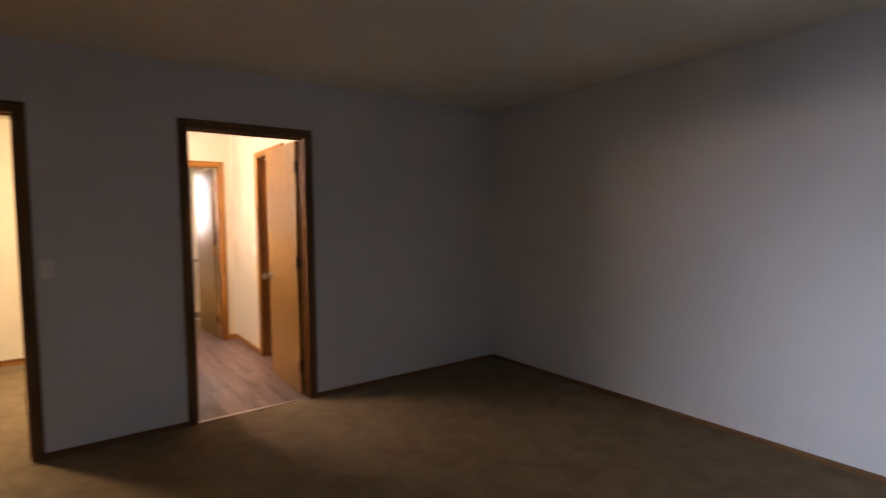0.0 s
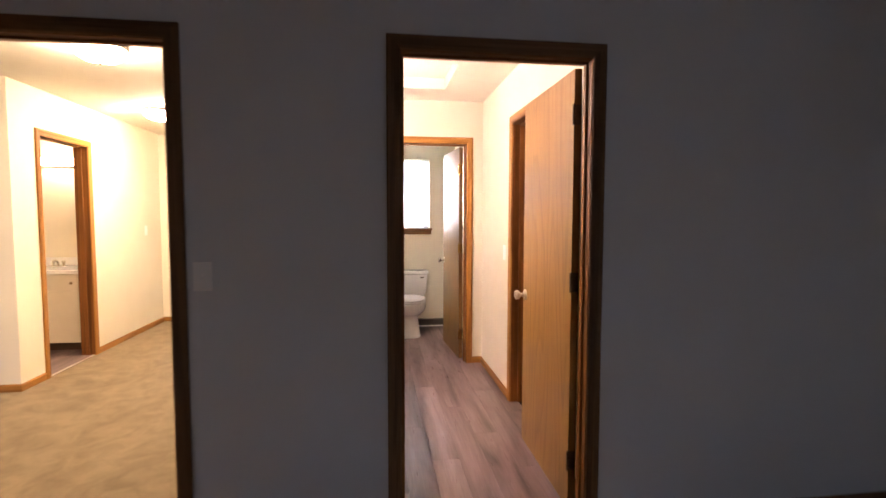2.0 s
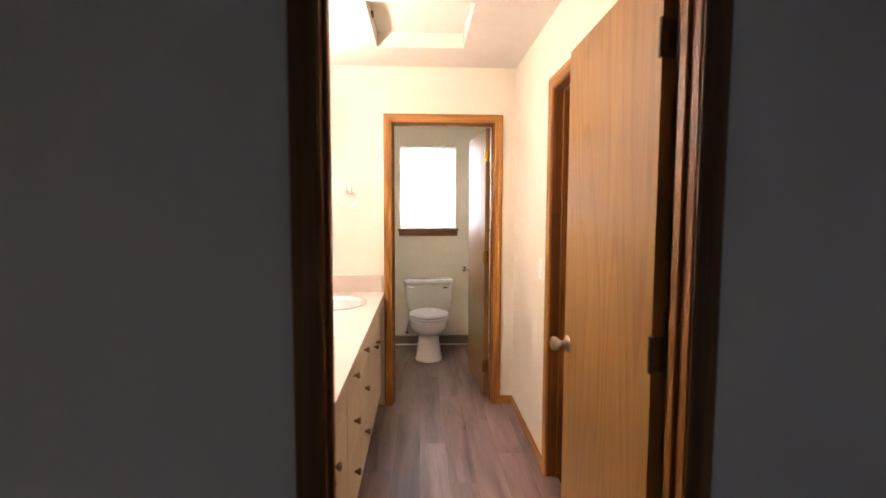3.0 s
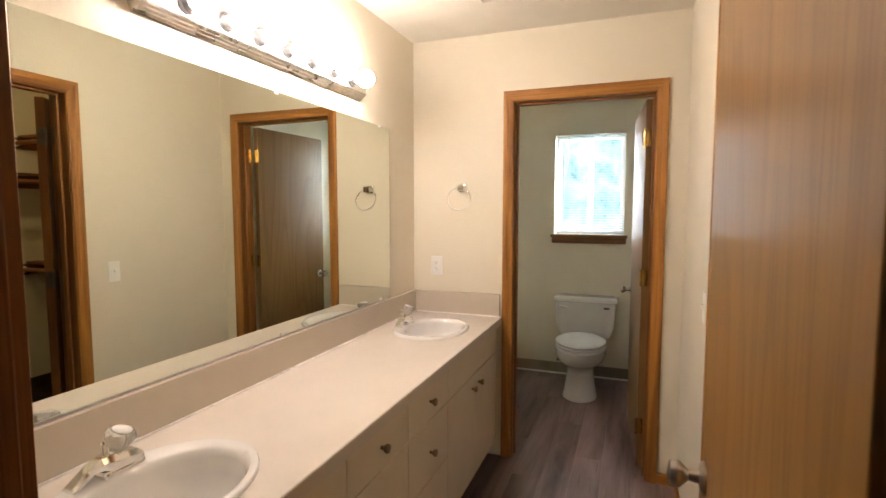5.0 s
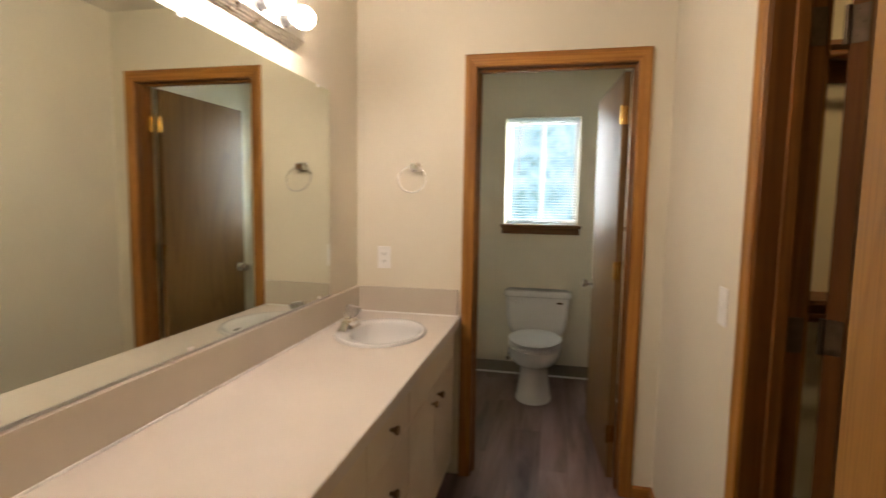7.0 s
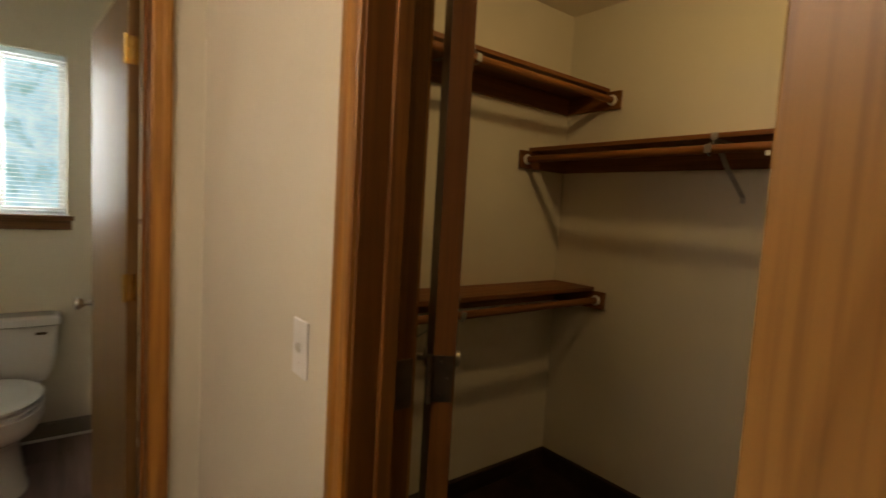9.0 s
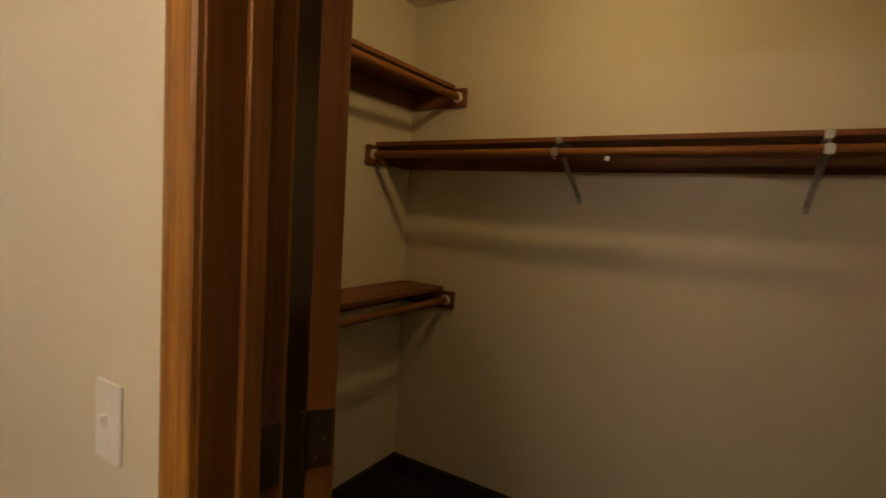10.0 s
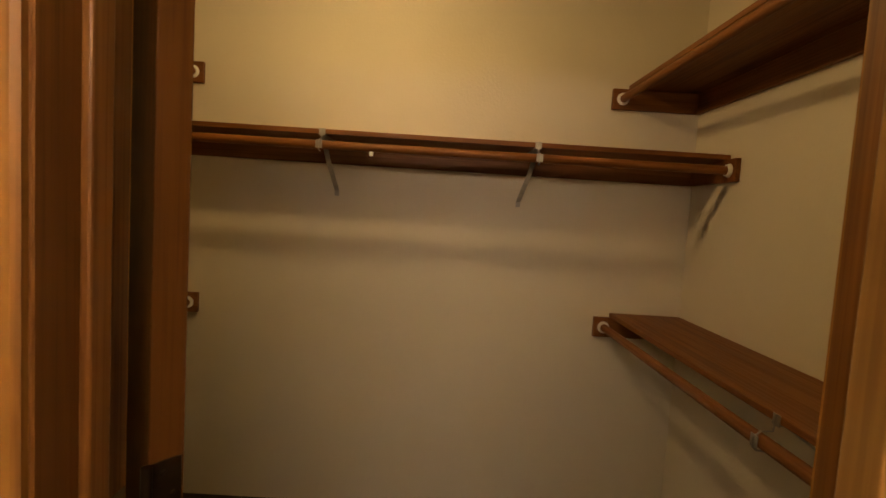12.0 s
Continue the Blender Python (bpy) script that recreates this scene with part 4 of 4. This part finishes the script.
# ---- closet shelves ----
def shelf_run(place, angle, length, rod_at, brackets, label):
    """Local x along the wall, y out from it, z = 0 at the rod."""
    s = thing("closet_shelf", label, "shelf", rot(place, angle), "closet shelves")
    lo, hi, t = -0.043, 0.043, 0.019
    part("back_cleat", box((0.001, 0.0005, lo), (length - 0.001, t, hi), 0.0015), M_SHELF[0], s, "dark-stained wall cleat")
    for x in (0.0005, length - t - 0.0005):
        part("end_cleat", box((x, t + 0.0005, lo), (x + t, rod_at + 0.042, hi), 0.0015), M_SHELF[1], s)
    part("board", box((0.001, 0.0005, hi + 0.0005), (length - 0.001, rod_at - 0.028, hi + 0.019), 0.0015), M_SHELF[0], s, "brown stained shelf board")
    part("rod", lathe([(0.0165, t + 0.004), (0.0165, length - t - 0.004)], "X", 18, None, (0, rod_at, 0)), M_SHELF[0], s, "round stained hanging rod", 40)
    for x, d in ((t, 1), (length - t, -1)):
        part("rod_socket", lathe([(0.026, x + d * 0.0005), (0.026, x + d * 0.004), (0.022, x + d * 0.006), (0.022, x + d * 0.012), (0.018, x + d * 0.0125)], "X", 20, None, (0, rod_at, 0)), M_PLASTIC, s, "white plastic rod socket", 35)
    for x, lean, braced in brackets:
        b = part("bracket", box((x - 0.012, 0.020, hi - 0.003), (x + 0.012, rod_at - 0.024, hi)), M_STEEL, s, "zinc shelf and rod bracket")
        part("hook", tube([(x, rod_at - 0.024, hi + 0.02), (x, rod_at - 0.022, 0.024), (x, rod_at + 0.006, 0.0225), (x, rod_at + 0.021, 0.008), (x, rod_at + 0.0215, -0.012), (x, rod_at + 0.012, -0.021), (x, rod_at - 0.005, -0.022)], 0.0022, 6), M_STEEL, b)
        part("clip", box((x - 0.012, rod_at - 0.0275, hi - 0.006), (x + 0.012, rod_at - 0.0255, hi + 0.021), 0.0005), M_STEEL, b)
        part("rod_cradle", box((x - 0.012, rod_at + 0.0172, -0.014), (x + 0.012, rod_at + 0.0195, 0.016), 0.0005), M_STEEL, b)
        if not braced:
            continue
        st = loft([[(x + lean * k + sx * 0.0095, y + sy * 0.0015, z) for sx, sy in ((-1, -1), (1, -1), (1, 1), (-1, 1))] for k, y, z in ((0.0, rod_at - 0.045, hi - 0.004), (0.35, 0.17, -0.045), (1.0, 0.006, -0.155), (1.0, 0.003, -0.178))])
        part("strut", st, M_STEEL, b)
    return s


CL = 2.66 - 1.005
back = shelf_run((2.66, T, 1.648), 90, WALL_Y - T, 0.305, ((0.726, 0.02, True), (1.536, -0.008, True)), "single stained shelf and rod on the closet back wall")
for z, lb in ((1.951, "upper stained shelf and rod, high on the side wall"), (0.971, "lower stained shelf and rod on the side wall")):
    shelf_run((1.005, T, z), 0, CL, 0.337, ((0.545, 0.02, z < 1.5),), lb)
    shelf_run((2.66, WALL_Y, z), 180, CL, 0.28, ((0.9, 0.02, z < 1.5),), lb)
tag = tagged(part("rod_tag", box((-0.003, -0.007, -0.016), (0.003, 0.007, 0.0), 0.001), M_PLASTIC, None, m=Matrix.Translation((2.339, 1.428, 1.632))), "tiny white tag stuck under the rod", "tag")

# ---- closet lamp, on the ceiling behind the door head ----
cl = thing("ceiling_light", "bare porcelain lampholder on the closet ceiling", "ceiling light", Matrix.Translation((1.85, 1.46, H)))
part("lampholder", lathe([(0.055, -0.0005), (0.055, -0.012), (0.03, -0.03), (0.022, -0.055), (0.02, -0.058)], steps=20), M_CHINA, cl, smooth=40)

# ---- hall ----
for place, lb in (((-1.77, 1.35), "lit round flush ceiling light near the bedroom"), ((-2.2, 3.3), "lit round flush ceiling light along the hall")):
    d = thing("ceiling_light", lb, "ceiling light", Matrix.Translation((*place, H)), "hall ceiling lights")
    part("base_ring", lathe([(0.155, -0.0005), (0.155, -0.02), (0.148, -0.026)], steps=32), M_NICKEL, d, smooth=40)
    part("dome", lathe([(0.145, -0.0265), (0.142, -0.045), (0.125, -0.068), (0.09, -0.088), (0.045, -0.099), (0.006, -0.102)], steps=32), M_DOME, d, "frosted glass dome", 60)
    part("finial", lathe([(0.009, -0.1025), (0.011, -0.110), (0.006, -0.118), (0.002, -0.121)], steps=12), M_BRASS, d, smooth=40)
sd = thing("smoke_detector", "round white smoke detector on the hall wall", "smoke detector", Matrix.Translation((-1.293, 2.73, 2.185)))
part("housing", lathe([(0.065, -0.0005), (0.065, -0.012), (0.058, -0.030), (0.03, -0.036), (0.004, -0.037)], "Y", 28), M_PLASTIC, sd, smooth=40)
part("test_button", lathe([(0.010, -0.0365), (0.009, -0.039)], "Y", 12, None, (0.018, 0, 0.01)), M_PLASTIC, sd)
th = thing("thermostat", "white thermostat box on the hall wall", "thermostat", Matrix.Translation((-1.728, 2.73, 1.462)))
part("case", box((-0.057, -0.032, -0.027), (0.057, -0.0005, 0.027), 0.005, 2), M_PLASTIC, th)
part("dial_window", box((-0.035, -0.0335, -0.004), (0.035, -0.0315, 0.012), 0.001), M_STEEL, th)

# hall bathroom vanity
hv = thing("vanity_cabinet", "small cream vanity cabinet in the hall bathroom", "cabinet", None)
part("body", box((-3.75, 3.42, 0.09), (-2.985, 3.945, 0.79)), M_CAB, hv)
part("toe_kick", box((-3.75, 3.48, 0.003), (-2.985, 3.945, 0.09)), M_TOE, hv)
for x0, x1 in ((-3.75, -3.37), (-3.37, -2.985)):
    for nm, z0, z1, kz in (("drawer", 0.625, 0.785, 0.70), ("cabinet_door", 0.093, 0.62, 0.56)):
        fr = part(nm, box((x0 + 0.002, 3.403, z0), (x1 - 0.002, 3.4195, z1), 0.002), M_CAB, hv)
        kx = (x0 + x1) / 2 + (0.06 if nm == "drawer" else -0.15)
        if nm == "drawer":
            part("knob", lathe([(0.006, -0.0005), (0.006, -0.01), (0.014, -0.018), (0.012, -0.026), (0.004, -0.028)], "Y", 14, None, (kx, 3.4035, kz)), M_KNOB, fr, smooth=40)
htop = tagged(part("countertop", box((-3.77, 3.385, 0.79), (-2.975, 3.948, 0.83), 0.004, 2), M_CHINA, None), "white cultured marble top with backsplash", "countertop")
part("backsplash", box((-3.77, 3.929, 0.8305), (-2.975, 3.948, 0.92), 0.003), M_CHINA, htop)
hf = thing("faucet", "chrome faucet with two small handles", "faucet", Matrix.Translation((-3.46, 3.80, 0.8305)))
part("base", box((-0.075, -0.025, 0), (0.075, 0.025, 0.016), 0.005, 2), M_CHROME, hf, smooth=40)
part("spout", tube([(0, 0, 0.014), (0, -0.01, 0.05), (0, -0.05, 0.07), (0, -0.11, 0.062), (0, -0.118, 0.05)], 0.011, 12), M_CHROME, hf, smooth=60)
for x in (-0.052, 0.052):
    part("handle", lathe([(0.014, 0.015), (0.012, 0.035), (0.020, 0.042), (0.020, 0.058), (0.012, 0.064)], steps=14, at=(x, 0, 0)), M_CHROME, hf, smooth=40)
hl = thing("vanity_light", "lit light bar in the hall bathroom", "wall lamp", Matrix.Translation((-3.36, 3.95, 1.95)))
part("back_plate", box((-0.31, -0.04, -0.05), (0.31, -0.0005, 0.05), 0.006, 2), M_NICKEL, hl)
for x in (-0.225, -0.075, 0.075, 0.225):
    prof = [(0.013, -0.045), (0.016, -0.052)] + [(0.045 * math.sin(a), -0.095 + 0.045 * math.cos(a)) for a in [radians(v) for v in range(25, 180, 14)]] + [(0.002, -0.14)]
    part("socket_cup", lathe([(0.028, -0.0405), (0.022, -0.05)], "Y", 16, None, (x, 0, 0)), M_NICKEL, hl)
    part("bulb", lathe(prof, "Y", 20, None, (x, 0, 0)), M_BULB_WARM, hl, "lit frosted globe bulb", 60)
hb = thing("towel_bar", "chrome towel bar in the hall bathroom", "towel bar", Matrix.Translation((-3.30, 3.95, 1.30)))
part("bar", tube([(0.0, -0.06, 0), (0.30, -0.06, 0)], 0.008, 10), M_CHROME, hb, smooth=60)
for x in (0.0, 0.30):
    part("post", lathe([(0.022, -0.0005), (0.022, -0.010), (0.011, -0.016), (0.011, -0.068)], "Y", 14, None, (x, 0, 0)), M_CHROME, hb, smooth=40)

# ---- outside ----
def backdrop(lo, hi):
    tagged(part("backdrop", box(lo, hi), M_OUT, None, m=Matrix.Translation((0, 0, 0))), "pale garden light beyond the window", "backdrop", kind="structure")


backdrop((-6.0, 13.0, -2.0), (6.0, 13.05, 5.0))

# ---- vinyl planks, last ----
random.seed(4)
plank_cache = {}
PW, PL = 0.152, 1.22
for r, x in enumerate(np.arange(-0.40, 0.93, PW)):
    y = 0.034 - PL * ((r * 0.37) % 1.0)
    while y < WINDOW_Y:
        a, b = max(y, 0.034), min(y + PL, WINDOW_Y + 0.01)
        y += PL
        if b - a < 0.03:
            continue
        wd = min(PW, 0.944 - x)
        key = (round(b - a, 3), round(wd, 3))
        if key not in plank_cache:
            me = mesh_from("plank", box((0.0002, 0.0002, -0.0115), (wd - 0.0002, b - a - 0.0002, 0.0), 0.0005))
            me.materials.append(M_PLANK)
            plank_cache[key] = me
        pk = new("plank", plank_cache[key])
        pk.parent = floor_bath
        pk.location = (float(x), float(a), 0)
